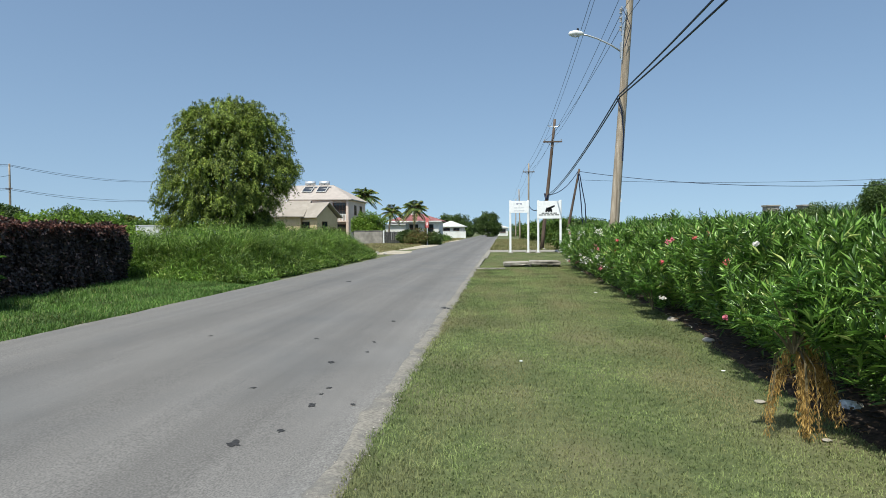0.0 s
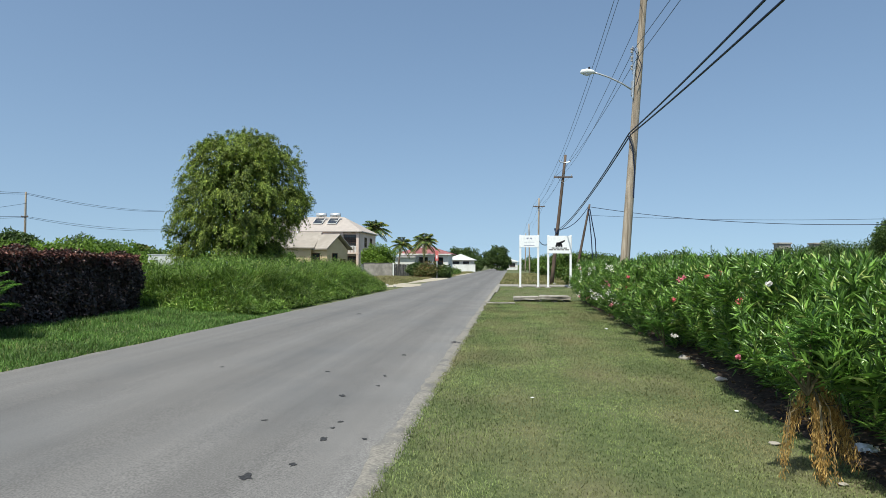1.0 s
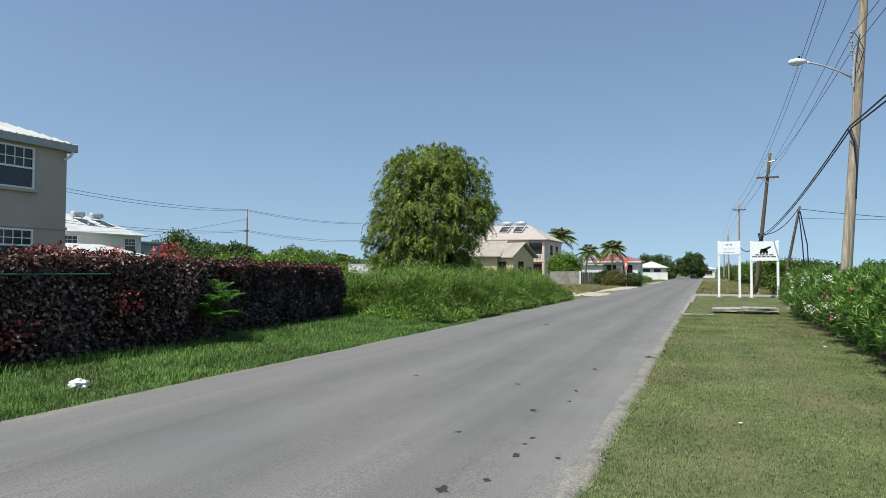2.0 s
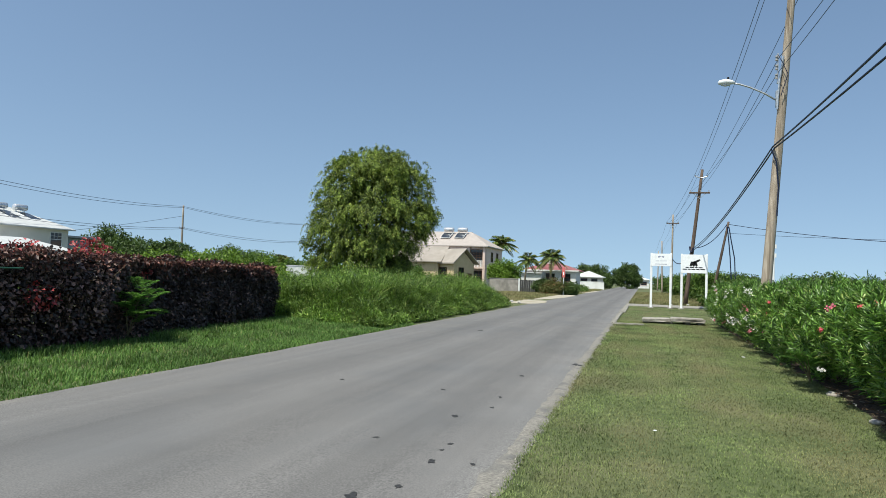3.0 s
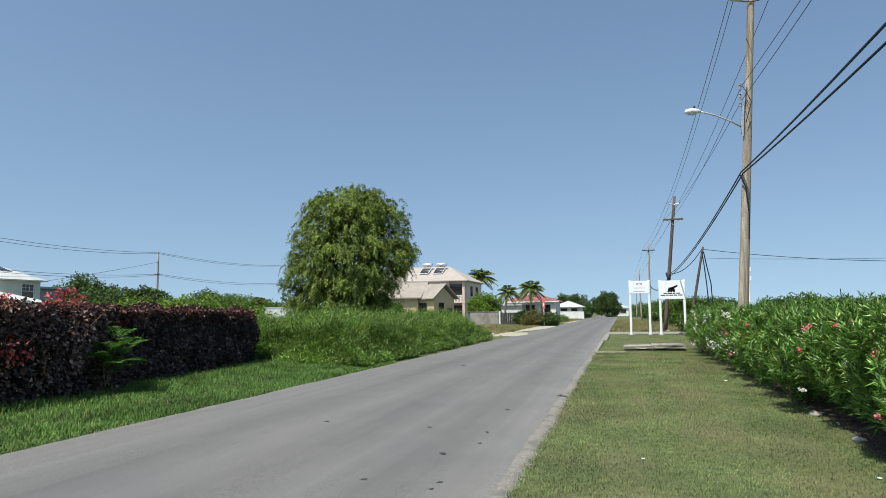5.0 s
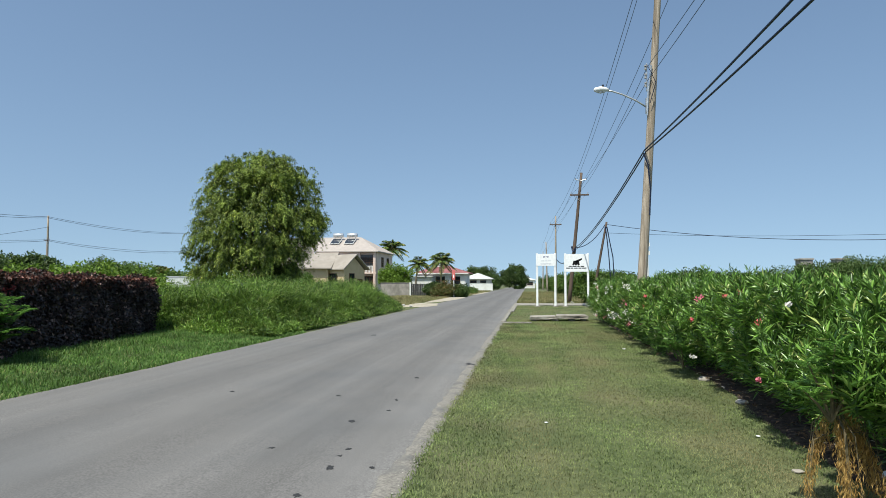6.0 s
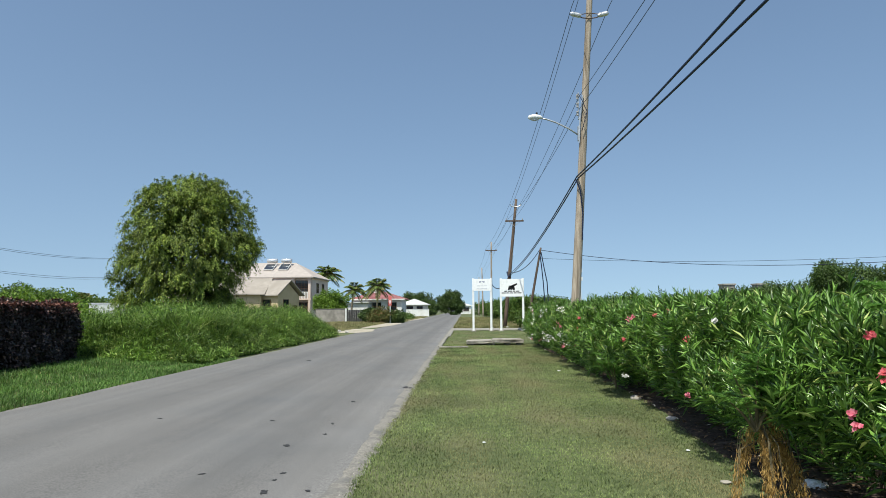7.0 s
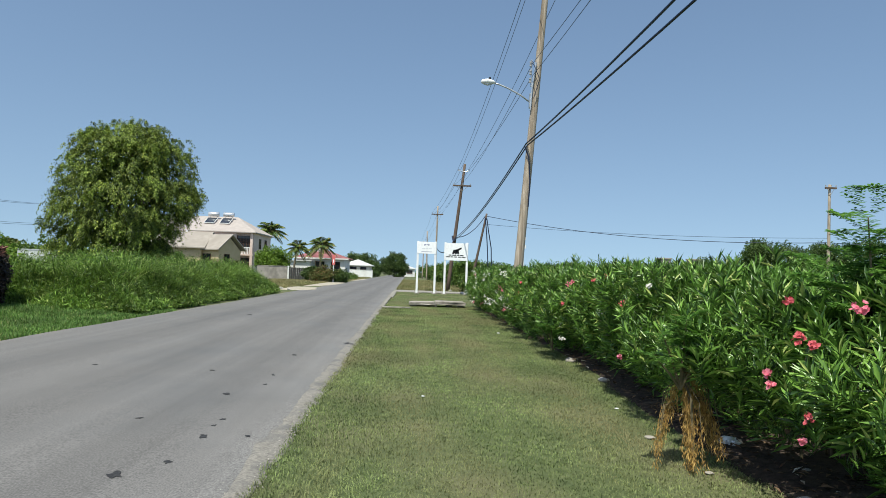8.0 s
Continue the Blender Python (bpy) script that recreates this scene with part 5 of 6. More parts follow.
def build_copper_hedge(pts, width, height, n, seed, label, reds):
    rg = np.random.default_rng(seed)
    t = thing("hedge", label, "hedge", (0, 0, -0.02), group="copperleaf hedge")
    hedge_block(t, pts, width, height, int(n * 1.35), 0.09, rg, M_COPPER)
    # new shoots on top and upper face, with sunlight painted into their lighter brown
    hedge_block(t, pts, width, height, n // 9, 0.1, rg, M_COPPER_TOP, "sunlit_shoot_tip", True)["kind"] = "stuff"
    inner = [(x - 0.28, y) for x, y in pts]
    inner[-1] = (inner[-1][0], inner[-1][1] - 0.25)
    hedge_block(t, inner, width - 0.5, height - 0.22, n // 2, 0.2, rg, M_COPPER, "inner_foliage")
    bm = bmesh.new()
    for (xa, ya), (xb, yb) in zip(pts, pts[1:]):
        k = max(2, int(abs(yb - ya) / 0.35))
        for j in range(k):
            u = (j + rg.random()) / k
            x, y = xa + (xb - xa) * u - width * rg.uniform(0.3, 0.7), ya + (yb - ya) * u
            tube([(x, y, 0), (x + rg.normal() * 0.1, y + rg.normal() * 0.1, height * 0.5), (x + rg.normal() * 0.3, y + rg.normal() * 0.3, height * 0.92)], [0.03, 0.022, 0.008], 5, bm)
    tagged(part("stem", bm, M_BARK, t), kind="stuff")
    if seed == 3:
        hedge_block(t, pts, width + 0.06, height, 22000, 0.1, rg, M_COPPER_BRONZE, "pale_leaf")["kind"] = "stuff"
    for x, y, z, r, k in reds:
        clump_leaves(t, (x, y, z - 0.07), r * 1.15, int(k * 1.6), 0.09, rg, M_COPPER_RED, "red_new_growth")


build_copper_hedge([(-10.7, -7.0), (-10.5, 6.0), (-10.42, 9.0), (-10.2, 11.8), (-10.45, 13.2)], 1.6, 1.84, 40000, 3,
                   "dark purple copperleaf hedge with red new shoots behind a green rail",
                   ((-10.9, 9.3, 1.85, 0.45, 150), (-11.0, 10.6, 1.86, 0.4, 90), (-10.75, 8.5, 1.82, 0.3, 60), (-11.0, 12.2, 1.95, 0.45, 220), (-10.8, 12.5, 1.6, 0.25, 60), (-10.3, 10.4, 1.15, 0.3, 90), (-10.8, 8.6, 1.6, 0.3, 60), (-10.4, 8.2, 0.7, 0.35, 60)))
build_copper_hedge([(-10.75, 13.3), (-11.15, 17.5), (-11.5, 20.2), (-11.6, 20.9)], 1.5, 1.74, 30000, 4,
                   "clipped dark purple copperleaf hedge ending at the long grass", ((-10.9, 13.6, 1.6, 0.22, 60), (-11.0, 14.5, 1.5, 0.15, 25)))


# ---- feathery saplings, dry branch ----
def feathery(name, at, stems, size, material, label, seed, category="sapling"):
    """Twice-divided leaves: stems carry fronds, fronds carry many tiny leaflets in two rows."""
    rg = np.random.default_rng(seed)
    t = thing(name, label, category, at)
    bm = bmesh.new()
    P, D, N, L = [], [], [], []
    for (dx, dy, dz, count) in stems:
        tip = np.array([dx, dy, dz], float)
        tube([(0, 0, 0), tuple(tip * 0.5 + np.array([0, 0, 0.08 * dz])), tuple(tip)], [0.014, 0.01, 0.004], 5, bm)
        for k in range(count):
            u = 0.45 + 0.55 * k / max(1, count - 1)
            p = tip * u + np.array([0, 0, 0.08 * dz]) * (1 - abs(2 * u - 1))
            a = k * 2.4 + rg.normal() * 0.3
            f = unit(np.array([math.cos(a), math.sin(a), 0.45 + rg.normal() * 0.25]) + unit(tip) * 0.4)
            for s in np.linspace(0.08, 1, 8):
                for sg in (-1, 1):
                    side = unit(np.cross(f, (0, 0, 1.0))) * sg
                    q = p + f * size * s - np.array([0, 0, 0.3 * size * s * s])
                    g = unit(side * 0.85 + f * 0.5)
                    ln = size * 0.36 * math.sin(math.pi * (0.15 + 0.75 * s))
                    for v in np.linspace(0.15, 1, 7):
                        for s2 in (-1, 1):
                            P.append(q + g * ln * v)
                            D.append(unit(np.cross(g, (0, 0, 1.0))) * s2 * 0.9 + g * 0.4)
                            N.append((0, 0, 1.0))
                            L.append(size * 0.135)
    tagged(part("stem", bm, M_TWIG, t), kind="stuff")
    L = np.array(L) * rg.uniform(0.8, 1.2, len(L))
    raw("leafage", *leaves(np.array(P), np.array(D) + rg.normal(size=(len(P), 3)) * 0.12, np.array(N), L, L * 0.42, 0.1), material, t)
    return t


feathery("sapling", (3.05, 4.7, 0.6), ((-0.05, 0.05, 1.33, 8), (0.3, 0.1, 1.2, 8), (0.15, -0.35, 1.0, 7), (0.45, -0.1, 1.05, 8), (0.1, 0.3, 1.05, 8), (-0.15, 0.25, 0.95, 7)), 0.38, M_FERNY, "feathery green sapling growing up through the hedge", 1)
feathery("sapling", (2.16, 5.72, 0.62), ((-0.15, 0.0, 0.42, 6), (0.0, -0.1, 0.55, 6), (0.12, 0.05, 0.5, 6), (-0.2, -0.05, 0.22, 5), (0.1, -0.12, 0.25, 5)), 0.19, M_FERNY, "feathery green sapling leaning out of the hedge", 2)
feathery("sapling", (-10.22, 12.5, 0.2), ((0.25, 0.1, 1.0, 6), (0.15, -0.3, 0.75, 5), (0.2, 0.4, 0.8, 5), (0.3, 0.0, 0.5, 4)), 0.5, M_FERNY, "feathery bright green sapling in the dark hedge", 3)
feathery("sapling", (2.75, 13.2, 0.1), ((-0.15, 0.0, 0.5, 5), (-0.1, -0.25, 0.45, 5), (-0.2, 0.25, 0.4, 4)), 0.3, M_FERNY, "low feathery green seedling at the hedge foot", 4)


def build_dry_branch():
    rg = np.random.default_rng(9)
    t = thing("dry_branch", "withered brown branch hanging from the hedge to the ground", "dry branch", (2.24, 5.82, -0.02))
    bm = bmesh.new()
    P, D, N, L = [], [], [], []
    for k in range(20):
        g = (0, 1, 1, 2, 1, 2, 1, 1, 2, 0)[k % 10]
        end = np.array([(-0.23, -0.03, 0.23)[g] + rg.normal() * 0.03, (-0.1, -0.2, -0.08)[g] + rg.normal() * 0.06, (0.06, 0.02, 0.1)[g] + rg.uniform(0.0, 0.14)])
        start = np.array([rg.normal() * 0.03, rg.normal() * 0.03, rg.uniform(0.55, 0.8)])
        pts = [start, start * 0.3 + end * 0.7 + np.array([0, 0, 0.3]), end]
        tube([tuple(p) for p in pts], [0.006, 0.004, 0.002], 4, bm)
        for u in np.linspace(0.2, 1, 30):
            p = pts[0] * (1 - u) ** 2 + 2 * u * (1 - u) * pts[1] + u * u * pts[2]
            for j in range(7):
                P.append(p + rg.normal(size=3) * 0.016)
                D.append(rand_dirs(1, rg)[0] * 0.55 + np.array([0, 0, -1.0]))
                N.append(rand_dirs(1, rg)[0])
                L.append(rg.uniform(0.02, 0.05))
    tube([(0.12, 0.1, 0), (0.05, 0.03, 0.4), (0, 0, 0.78)], [0.014, 0.011, 0.008], 6, bm)
    tagged(part("twig", bm, M_TWIG, t), kind="stuff")
    L = np.array(L)
    tagged(raw("dry_leaf", *leaves(np.array(P), np.array(D), np.array(N), L, L * 0.16), M_DRY, t), kind="stuff")


build_dry_branch()


# ---- oleander hedge ----
def hedge_x(y):
    return 2.35 + 0.045 * min(y, 12) - 0.02 * max(0, min(y - 12, 8)) + 0.012 * max(0, min(y - 12, 18)) + 0.2 * max(0, min(5.2 - y, 3.5))


def oleander(y0, length, height, seed, density=1.0):
    """One oleander: many upright shoots with whorls of long narrow leaves."""
    rg = np.random.default_rng(seed)
    yc = y0 + length / 2
    t = thing("oleander_bush", "dense oleander bush with long narrow green leaves in the roadside hedge", "bush", (hedge_x(yc), yc, -0.02), group="oleander hedge")
    depth = 3.4
    nf, nt = int(150 * length * density), int(120 * length * density)
    tips, dirs = [], []
    for k in range(nf):
        z = height * (0.05 + 0.91 * rg.random() ** (0.85 if yc < 4.8 else 0.66 if yc < 14 else 0.8))
        y = rg.uniform(-0.55, 0.55) * length
        bul = -0.12 - 0.28 * math.sin(math.pi * min(z / height, 1)) + 0.55 * noise.noise(Vector(((yc + y) * 1.3, z * 1.6, seed * 0.1))) + 0.22 * noise.noise(Vector(((yc + y) * 3.3, z * 3.5, seed * 0.1)))
        x = 0.2 + bul + max(0.0, 0.85 - z) * (0.25 if yc < 4.8 else 0.75 if yc < 14 else 0.3) + 0.38 * (2 * y / length) ** 2 * (0.4 + 0.6 * rg.random()) + rg.random() ** 2 * 0.35
        x -= 0.14 * math.exp(-((z - 1.0) / 0.35) ** 2)
        tips.append((x, y, z))
        dirs.append((-0.6 + rg.normal() * 0.3, rg.normal() * 0.4, 0.6 + 0.7 * z / height + rg.normal() * 0.25))
    for k in range(nt):
        x = 0.05 + rg.random() ** 1.3 * depth
        y = rg.uniform(-0.55, 0.55) * length
        z = height * (0.93 + 0.07 * noise.noise(Vector((x * 1.1, (yc + y) * 1.1, seed * 0.1))) * 3) + rg.normal() * 0.06
        z -= 0.25 * max(0, 0.4 - x) + 0.13 * (2 * y / length) ** 2
        tips.append((x, y, z))
        dirs.append((rg.normal() * 0.25 - 0.12, rg.normal() * 0.28, 1.0))
    tips, dirs = np.array(tips), unit(np.array(dirs))
    m = 18
    n = len(tips)
    s = np.tile(np.linspace(0, 1, m), n)
    T, A = np.repeat(tips, m, 0), np.repeat(dirs, m, 0)
    ln = np.repeat(rg.uniform(0.16, 0.3, n), m)
    P = T - A * (ln * (1 - s))[:, None]
    ang = np.radians(78 - 50 * s + rg.normal(size=n * m) * 10)
    ref = unit(np.cross(A, rand_dirs(n * m, rg)))
    D = A * np.cos(ang)[:, None] + ref * np.sin(ang)[:, None] + np.array([0, 0, 0.1])
    L = rg.uniform(0.1, 0.185, n * m) * (1.1 - 0.3 * s)
    W = L * rg.uniform(0.15, 0.2, n * m)
    near = leaves(P, D, A, L, W, 0.3)
    q = int(1500 * length * density)
    Q = np.stack([rg.uniform(0.25, depth, q), rg.uniform(-0.55, 0.55, q) * length, rg.uniform(0.04, 0.92, q) * height], 1)
    Q[:, 0] += np.maximum(0, 0.9 - Q[:, 2]) * (0.4 if yc < 4.8 else 0.8 if yc < 14 else 0.3)
    fill = leaves(Q, rand_dirs(q, rg), rand_dirs(q, rg), rg.uniform(0.14, 0.24, q), rg.uniform(0.03, 0.05, q), 0.2)
    raw("foliage", *join([near, fill]), M_OLEANDER, t)
    bm = bmesh.new()
    for k in range(int(16 * length)):
        x, y = rg.uniform(0.55, 1.5), rg.uniform(-0.5, 0.5) * length
        a, b = rg.normal() * 0.2 + 0.05, rg.normal() * 0.25
        tube([(x, y, 0), (x + a * 0.5, y + b * 0.5, height * 0.45), (x + a, y + b, height * 0.85)], [0.012, 0.009, 0.005], 5, bm)
    tagged(part("stem", bm, M_TWIG, t), kind="stuff")
    return t, yc


BUSHES = []
y = -7.4
k = 0
while y < 30.5:
    length = 1.9 + 0.35 * ((k * 37) % 5) / 4
    h = 1.57 + 0.16 * min(1, max(0, y) / 10) + 0.09 * math.sin(k * 1.9)
    BUSHES.append(oleander(y, length, h, 300 + k, 0.4 if y < 0 else 1.0 if y < 14 else 0.8))
    y += length
    k += 1


def blossom(x, y, z, r, count, material, seed, label):
    """A cluster of five-petalled flowers, part of the bush it grows on."""
    rg = np.random.default_rng(seed)
    bush, yc = min(BUSHES, key=lambda b: abs(b[1] - y))
    P, D, N, L = [], [], [], []
    for k in range(int(count * 1.6)):
        c = rand_dirs(1, rg)[0] * r * 0.75 * rg.random() ** 0.5
        ax = unit(np.array([-0.7, -0.5, 0.5]) + rg.normal(size=3) * 0.5)
        s = unit(np.cross(ax, (0.1, 0.2, 1.0)))
        b = np.cross(ax, s)
        for j in range(5):
            a = j * math.tau / 5
            P.append(c)
            D.append(s * math.cos(a) + b * math.sin(a) + ax * 0.35)
            N.append(ax)
            L.append(rg.uniform(0.014, 0.023))
    L = np.array(L)
    ob = raw("blossom_head", *leaves(np.array(P), np.array(D), np.array(N), L, L * 1.05, 0.1), material, bush, label)
    tagged(ob, kind="stuff")
    ob.location = (x - 0.03 - bush.location.x, y - bush.location.y, z + 0.02)


PINK, RED, WHITE = "cluster of pink oleander blossoms", "cluster of red oleander blossoms", "cluster of white oleander blossoms"
for i, (y, z, r, kind) in enumerate((
        (4.61, 1.37, 0.04, 1), (4.06, 1.35, 0.065, 0), (4.52, 1.14, 0.05, 1), (4.39, 1.11, 0.035, 1), (4.8, 0.88, 0.035, 0), (4.77, 0.81, 0.035, 0), (4.46, 0.52, 0.03, 0), (4.43, 0.67, 0.045, 1),
        (8.15, 0.58, 0.035, 0), (11.7, 0.45, 0.05, 2), (12.0, 0.43, 0.04, 2), (7.11, 1.41, 0.035, 2), (9.17, 1.02, 0.03, 2), (8.09, 1.19, 0.04, 1), (8.86, 1.49, 0.05, 1), (11.38, 1.35, 0.06, 0),
        (9.61, 1.44, 0.04, 1), (11.9, 1.02, 0.05, 1), (16.3, 1.06, 0.11, 1), (16.5, 0.68, 0.07, 0), (16.1, 1.32, 0.06, 1), (11.1, 1.4, 0.045, 0))):
    blossom(hedge_x(y) - 0.25, y, z, r, 4 + int(r * 90), (M_PETAL, M_PETAL_RED, M_PETAL_WHITE)[kind], 500 + i, (PINK, RED, WHITE)[kind])
for i in range(44):
    y = rng.uniform(17.5, 30.5)
    blossom(hedge_x(y) + rng.uniform(-0.42, -0.15), y, rng.uniform(0.4, 1.6), 0.1, 8, M_PETAL_WHITE if i % 5 else M_PETAL, 600 + i, WHITE if i % 5 else PINK)

# litter and stones along the hedge foot
for i, (x, y, s, m_, nm, lb) in enumerate(((2.95, 6.5, 0.085, M_LITTER, "plastic_bag", "crumpled white plastic bag under the hedge"), (-8.2, 7.5, 0.13, M_LITTER, "plastic_bag", "crumpled white plastic bag in the verge grass"),
                                          (3.15, 5.65, 0.07, M_STONE, "stone", "pale rounded stone on the soil"), (2.7, 4.9, 0.085, M_STONE, "stone", "pale rounded stone on the soil"), (2.3, 6.75, 0.05, M_CONC, "stone", "pale flat stone at the lawn edge"),
                                          (2.36, 5.62, 0.035, M_CONC, "stone", "pale flat stone at the lawn edge"), (2.85, 10.2, 0.08, M_STONE, "stone", "pale stone under the hedge"), (2.9, 12.4, 0.1, M_CONC, "stone", "grey stone under the hedge"),
                                          (0.22, 8.56, 0.02, M_LITTER, "paper_scrap", "scrap of white paper on the lawn"), (2.3, 17.6, 0.04, M_LITTER, "paper_scrap", "scrap of pale litter on the lawn"), (2.4, 8.1, 0.022, M_LITTER, "paper_scrap", "scrap of pale litter by the hedge"))):
    bm = bmesh.new()
    bmesh.ops.create_icosphere(bm, subdivisions=3, radius=s)
    for v in bm.verts:
        f = 1 + (0.55 if m_ is M_LITTER else 0.3) * noise.noise(v.co * (1.6 / s) * (1.6 if m_ is M_LITTER else 0.8) + Vector((i * 5, 0, 0)))
        v.co = v.co * f
        v.co.z *= 0.6 if s > 0.05 else 0.25
    ob = part(nm, bm, m_, smooth=m_ is not M_LITTER)
    ob.location = (x, y, s * (0.3 if m_ is M_LITTER else 0.02))
    tagged(ob, lb, "litter" if m_ is M_LITTER else "stone")


# ---- grass ----
def inside(n, x0, x1, y0, y1, rg, power=1.0):
    return np.stack([rg.uniform(x0, x1, n), y0 + (y1 - y0) * rg.random(n) ** power, np.zeros(n)], 1)


def build_lawn():
    rg = np.random.default_rng(77)
    P = np.concatenate([inside(340000, -1.4, 3.2, 2.1, 31, rg, 2.3), inside(18000, -1.4, 3.2, -8, 2.3, rg, 0.5), inside(42000, -1.4, 3.2, -3, 2.2, rg, 0.4), inside(34000, -1.0, 4.5, 30, 50.0, rg)])
    edge = np.array([-1.03 + 0.12 * noise.noise(Vector((2, p * 2.6, 8))) + 0.09 * noise.noise(Vector((5, p * 0.6, 0))) + 0.06 * noise.noise(Vector((2, p * 7, 8))) for p in P[:, 1]])
    P = P[P[:, 0] > edge]
    foot = np.array([hedge_x(p) + 0.12 - 0.14 * max(0.0, 1 - abs(p - 8) / 4) + 0.16 * noise.noise(Vector((4, p * 1.4, 2))) + 0.07 * noise.noise(Vector((4, p * 5, 2))) for p in P[:, 1]])
    P = P[(P[:, 0] < foot) | (P[:, 1] > 31) | (rg.random(len(P)) < 0.06)]
    far = np.clip((P[:, 1] - 4) / 22, 0, 1)
    H = rg.uniform(0.013, 0.034, len(P)) * np.where(rg.random(len(P)) > 0.94, 1.5, 1.0) * (1 + 0.35 * far) + np.where(P[:, 0] < -0.9, 0.008, 0)
    V, F = blades(P + np.array([0, 0, -0.017]), H, rg.uniform(0.3, 1.3, len(P)), 0.0052 + 0.006 * far, rg)
    tagged(raw("lawn_grass", V, F, M_LAWN), "short mown lawn grass, dry in patches", "grass", kind="stuff")


def build_verge():
    rg = np.random.default_rng(78)
    P = np.concatenate([inside(70000, -11.6, -7.22, 4, 22.5, rg), inside(7000, -11.3, -7.22, -8, 4.2, rg), inside(12000, -8.2, -7.15, 4, 22, rg)])
    P[:, 2] = 0.0
    P[:, 2] = np.clip((-7.6 - P[:, 0]) * 0.03, -0.02, 0.05) - 0.035
    H = rg.uniform(0.06, 0.15, len(P)) * (1 + 0.5 * np.array([noise.noise(Vector((p[0], p[1], 0))) for p in P])) + np.where(P[:, 0] < -9.8, rg.random(len(P)) * 0.12, 0)
    V, F = blades(P, H, rg.uniform(0.2, 0.9, len(P)), 0.012, rg)
    tagged(raw("verge_grass", V, F, M_VERGE), "rough green verge grass between the dark hedge and the road", "grass", kind="stuff")


def build_tall_grass():
    rg = np.random.default_rng(79)
    n = 85000
    P = np.concatenate([inside(n, -13.0, -7.35, 20.0, 46.5, rg, 1.15), inside(42000, -32, -12.0, 22.5, 52, rg)])
    keep = []
    H = np.zeros(len(P))
    for i, p in enumerate(P):
        x, y = p[0], p[1]
        front = 20.0 + 0.9 * noise.noise(Vector((x * 0.6, 0, 3))) + max(0, (-7.4 - x)) * 0.25
        side = -7.55 - 0.35 * noise.noise(Vector((0, y * 0.5, 9))) - max(0, y - 41) * 0.28
        d = min(y - front, side - x, (48 - y) if x > -13 else 9)
        if d < 0:
            continue
        keep.append(i)
        H[i] = (0.25 + min(1.0, d / 1.9) * 1.38) * (1 + 0.2 * noise.noise(Vector((x * 0.5, y * 0.5, 1))) + 0.25 * noise.noise(Vector((x * 1.8, y * 1.8, 1))))
    P, H = P[keep], H[keep] * rg.uniform(0.5, 1.15, len(keep))
    V, F = blades(P, H, rg.uniform(0.2, 1.1, len(P)), rg.uniform(0.02, 0.058, len(P)), rg)
    pick = (rg.random(len(P)) < 0.45) & (P[:, 0] > -16)
    Q, hq = P[pick], H[pick]
    n = len(Q) * 6
    Q, hq = np.repeat(Q, 6, 0), np.repeat(hq, 6)
    Q = Q + np.stack([rg.normal(size=n) * 0.12, rg.normal(size=n) * 0.12, hq * rg.uniform(0.2, 0.95, n)], 1)
    D = unit(rand_dirs(n, rg) + np.array([0, 0, 0.35]))
    L = rg.uniform(0.07, 0.18, n)
    V, F = join([(V, F), leaves(Q, D, unit(rand_dirs(n, rg) + np.array([0, 0, 1.0])), L, L * rg.uniform(0.14, 0.28, n))])
    tagged(raw("tall_grass", V, F, M_TALLGRASS), "thick long green grass on the empty plot", "grass", kind="stuff")


build_lawn()
build_verge()
build_tall_grass()


def build_grit():
    """Loose chippings along the crumbled road edge."""
    rg = np.random.default_rng(90)
    n = 2600
    P = np.stack([-1.06 + rg.normal(size=n) * 0.07, 2.2 + 26 * rg.random(n) ** 1.6, np.full(n, 0.008)], 1)
    V, F = [], []
    base = np.array([(1, 0, 0), (0, 1, 0), (-1, 0, 0), (0, -1, 0), (0, 0, 1)], float)
    tri = np.array([(0, 1, 4), (1, 2, 4), (2, 3, 4), (3, 0, 4)])
    s = rg.uniform(0.003, 0.010, n) * (1 + 0.5 * (rg.random(n) > 0.95))
    V = (P[:, None, :] + base[None] * (s[:, None, None] * rg.uniform(0.6, 1.2, (n, 5, 1)))).reshape(-1, 3)
    F = (np.arange(n)[:, None, None] * 5 + tri[None]).reshape(-1, 3)
    tagged(raw("grit", V, F, mat("grit_stone", (0.16, 0.15, 0.14), (0.36, 0.34, 0.3), 20, 0.95, 0.0, island=0.4)), "loose pale chippings along the road edge", "gravel", kind="stuff")


build_grit()


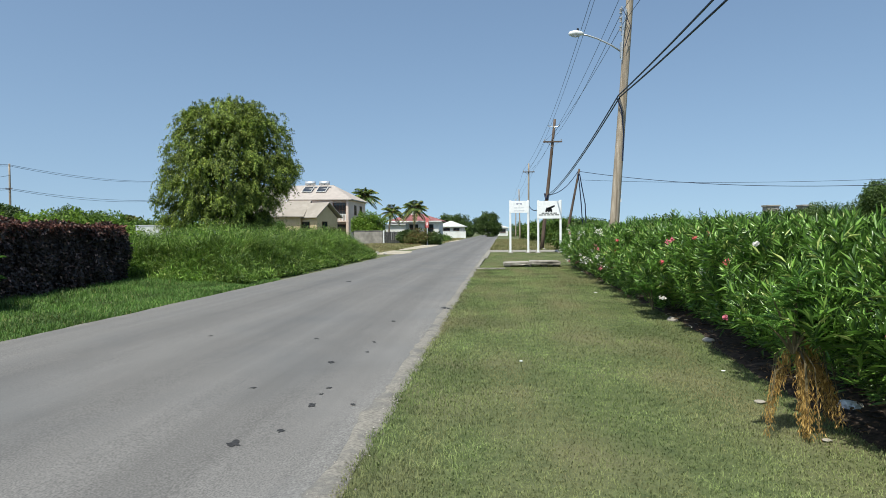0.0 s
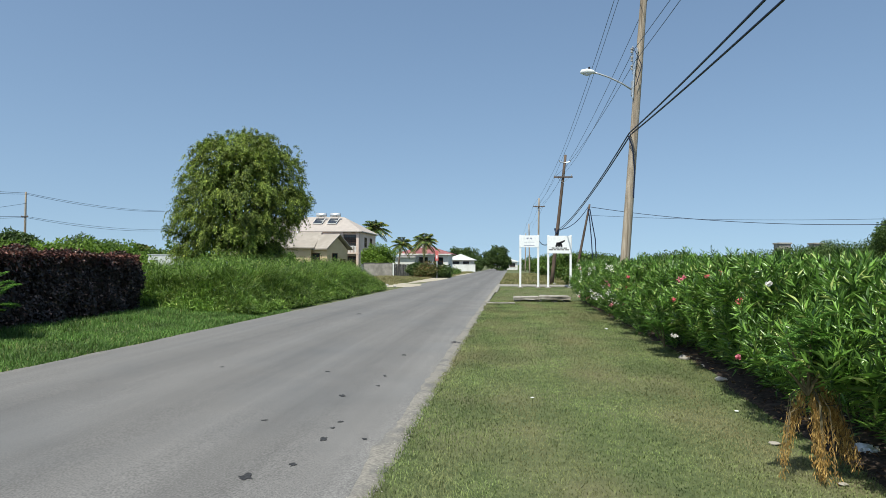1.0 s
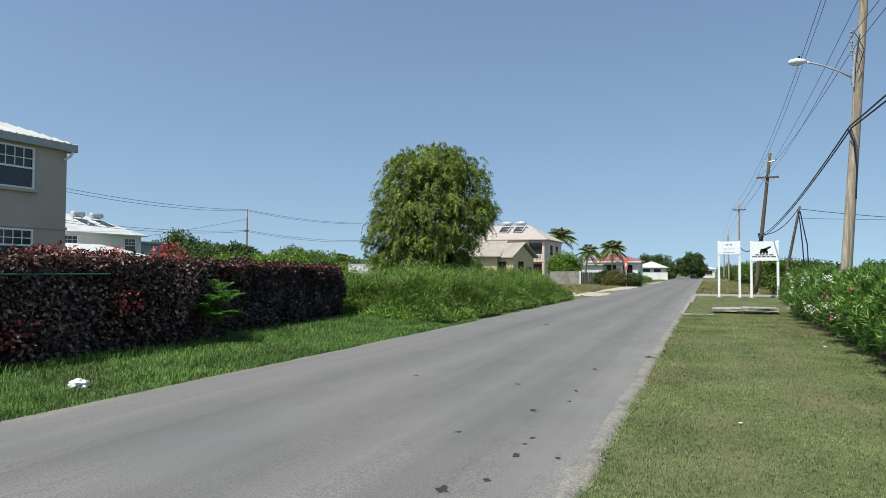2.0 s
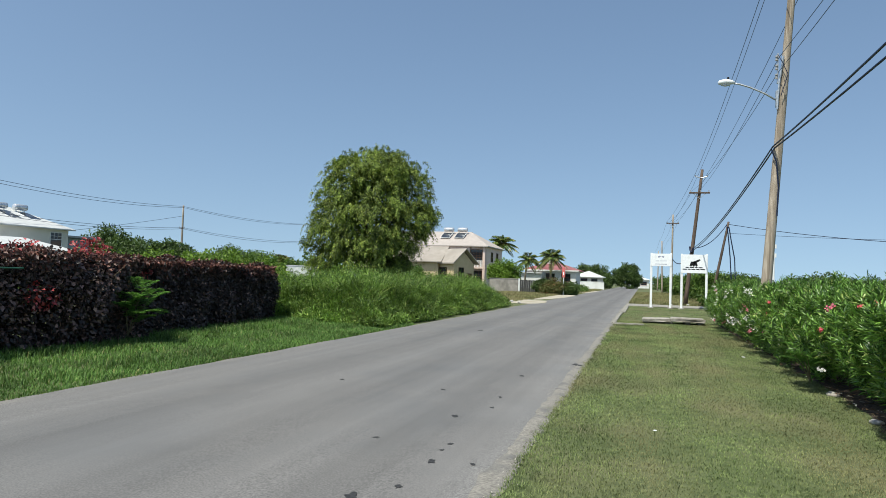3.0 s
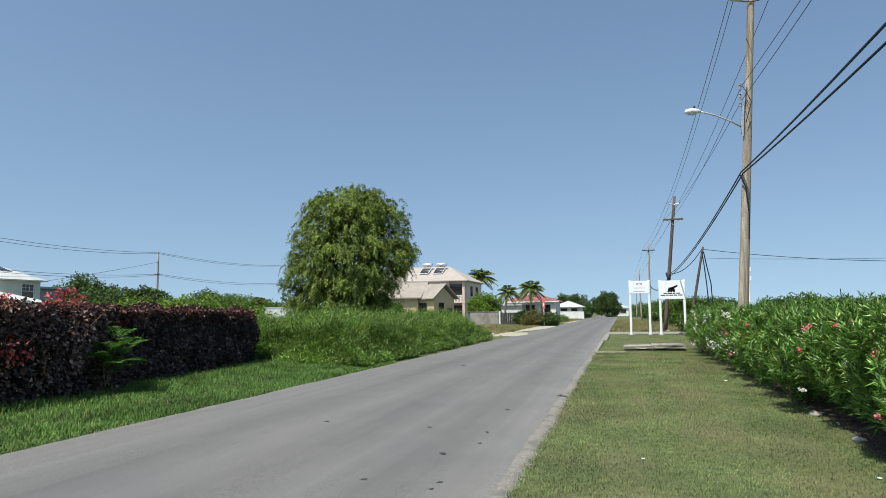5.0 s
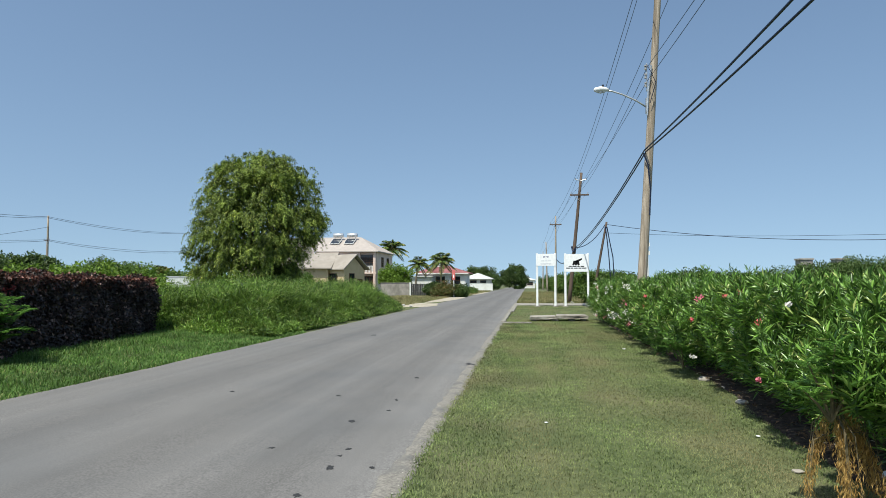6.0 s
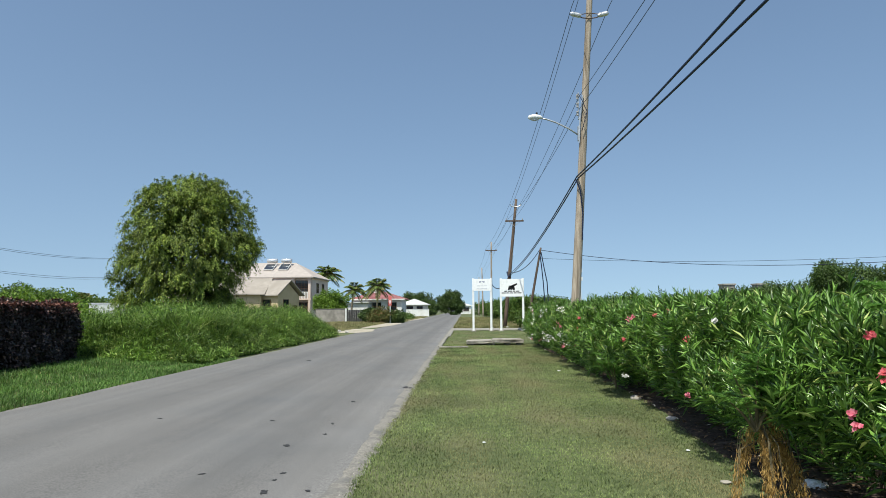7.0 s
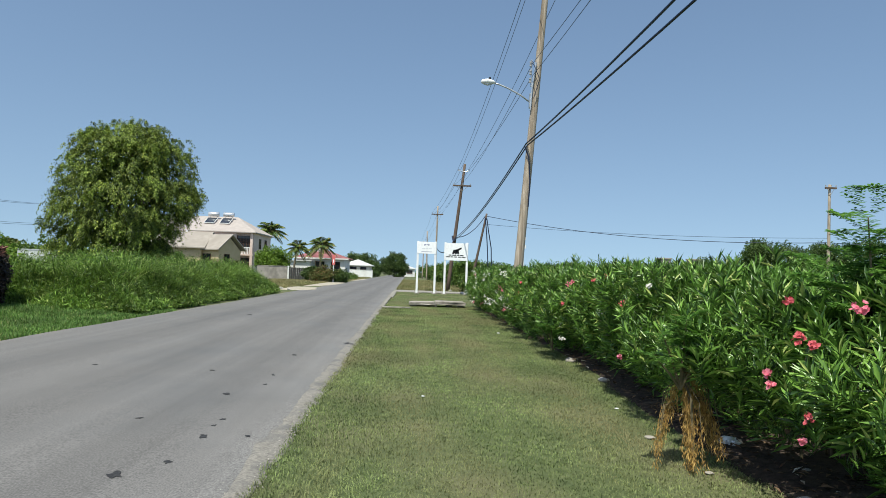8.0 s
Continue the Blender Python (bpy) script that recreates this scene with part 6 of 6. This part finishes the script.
def build_far_grass():
    """Dry, uncut grass past the driveway and on the bank before the houses."""
    rg = np.random.default_rng(91)
    P = np.concatenate([inside(26000, -0.9, 6.5, 55.0, 120, rg, 1.2), inside(16000, -16, -8.6, 49, 84, rg), inside(4000, -10, -7.4, 84, 140, rg)])
    H = rg.uniform(0.08, 0.3, len(P)) * (1 + 0.5 * np.array([noise.noise(Vector((p[0] * 0.5, p[1] * 0.3, 2))) for p in P]))
    V, F = blades(P + np.array([0, 0, -0.02]), H, rg.uniform(0.3, 1.0, len(P)), 0.035, rg)
    m = leafmat("dry_verge_blade", (0.1, 0.12, 0.04), (0.25, 0.25, 0.1), (0.4, 0.33, 0.18), 0.7, 0.3, 0.75, dry=(0.32, 0.26, 0.14), dry_scale=0.25)
    tagged(raw("rough_grass", V, F, m), "rough half-dry grass beside the far road", "grass", kind="stuff")


build_far_grass()
for i, (x, y, s) in enumerate(((3.9, 49.6, 0.16), (4.3, 49.9, 0.12), (3.4, 55.5, 0.14), (4.6, 55.2, 0.18), (2.2, 55.2, 0.1), (-7.9, 46.5, 0.12), (-8.6, 47.4, 0.15))):
    bm = bmesh.new()
    bmesh.ops.create_icosphere(bm, subdivisions=2, radius=s)
    for v in bm.verts:
        v.co *= 1 + 0.4 * noise.noise(v.co * (1.3 / s) + Vector((i * 3, 0, 0)))
        v.co.z *= 0.7
    ob = part("rubble_stone", bm, M_STONE)
    ob.location = (x, y, s * 0.4)
    tagged(ob, "pale lump of rubble in the rough grass", "stone", group="rubble stones")


def build_leaf_litter():
    """Fallen leaves, twigs and pale bits on the soil under the oleanders."""
    rg = np.random.default_rng(92)
    n = 1500
    y = 2.5 + 26 * rg.random(n) ** 1.4
    x = np.array([hedge_x(v) for v in y]) + rg.uniform(0.0, 0.75, n)
    P = np.stack([x, y, np.full(n, 0.055)], 1)
    D = rand_dirs(n, rg) * np.array([1, 1, 0.15])
    L = rg.uniform(0.03, 0.11, n)
    m = leafmat("fallen_leaf", (0.09, 0.055, 0.03), (0.26, 0.17, 0.1), (0.6, 0.57, 0.5), 0.8, 0.1, 0.93)
    tagged(raw("leaf_litter", *leaves(P, D, unit(rand_dirs(n, rg) * 0.3 + np.array([0, 0, 1.0])), L, L * 0.3), m), "brown fallen leaves on the soil under the hedge", "leaf litter", kind="stuff")


build_leaf_litter()
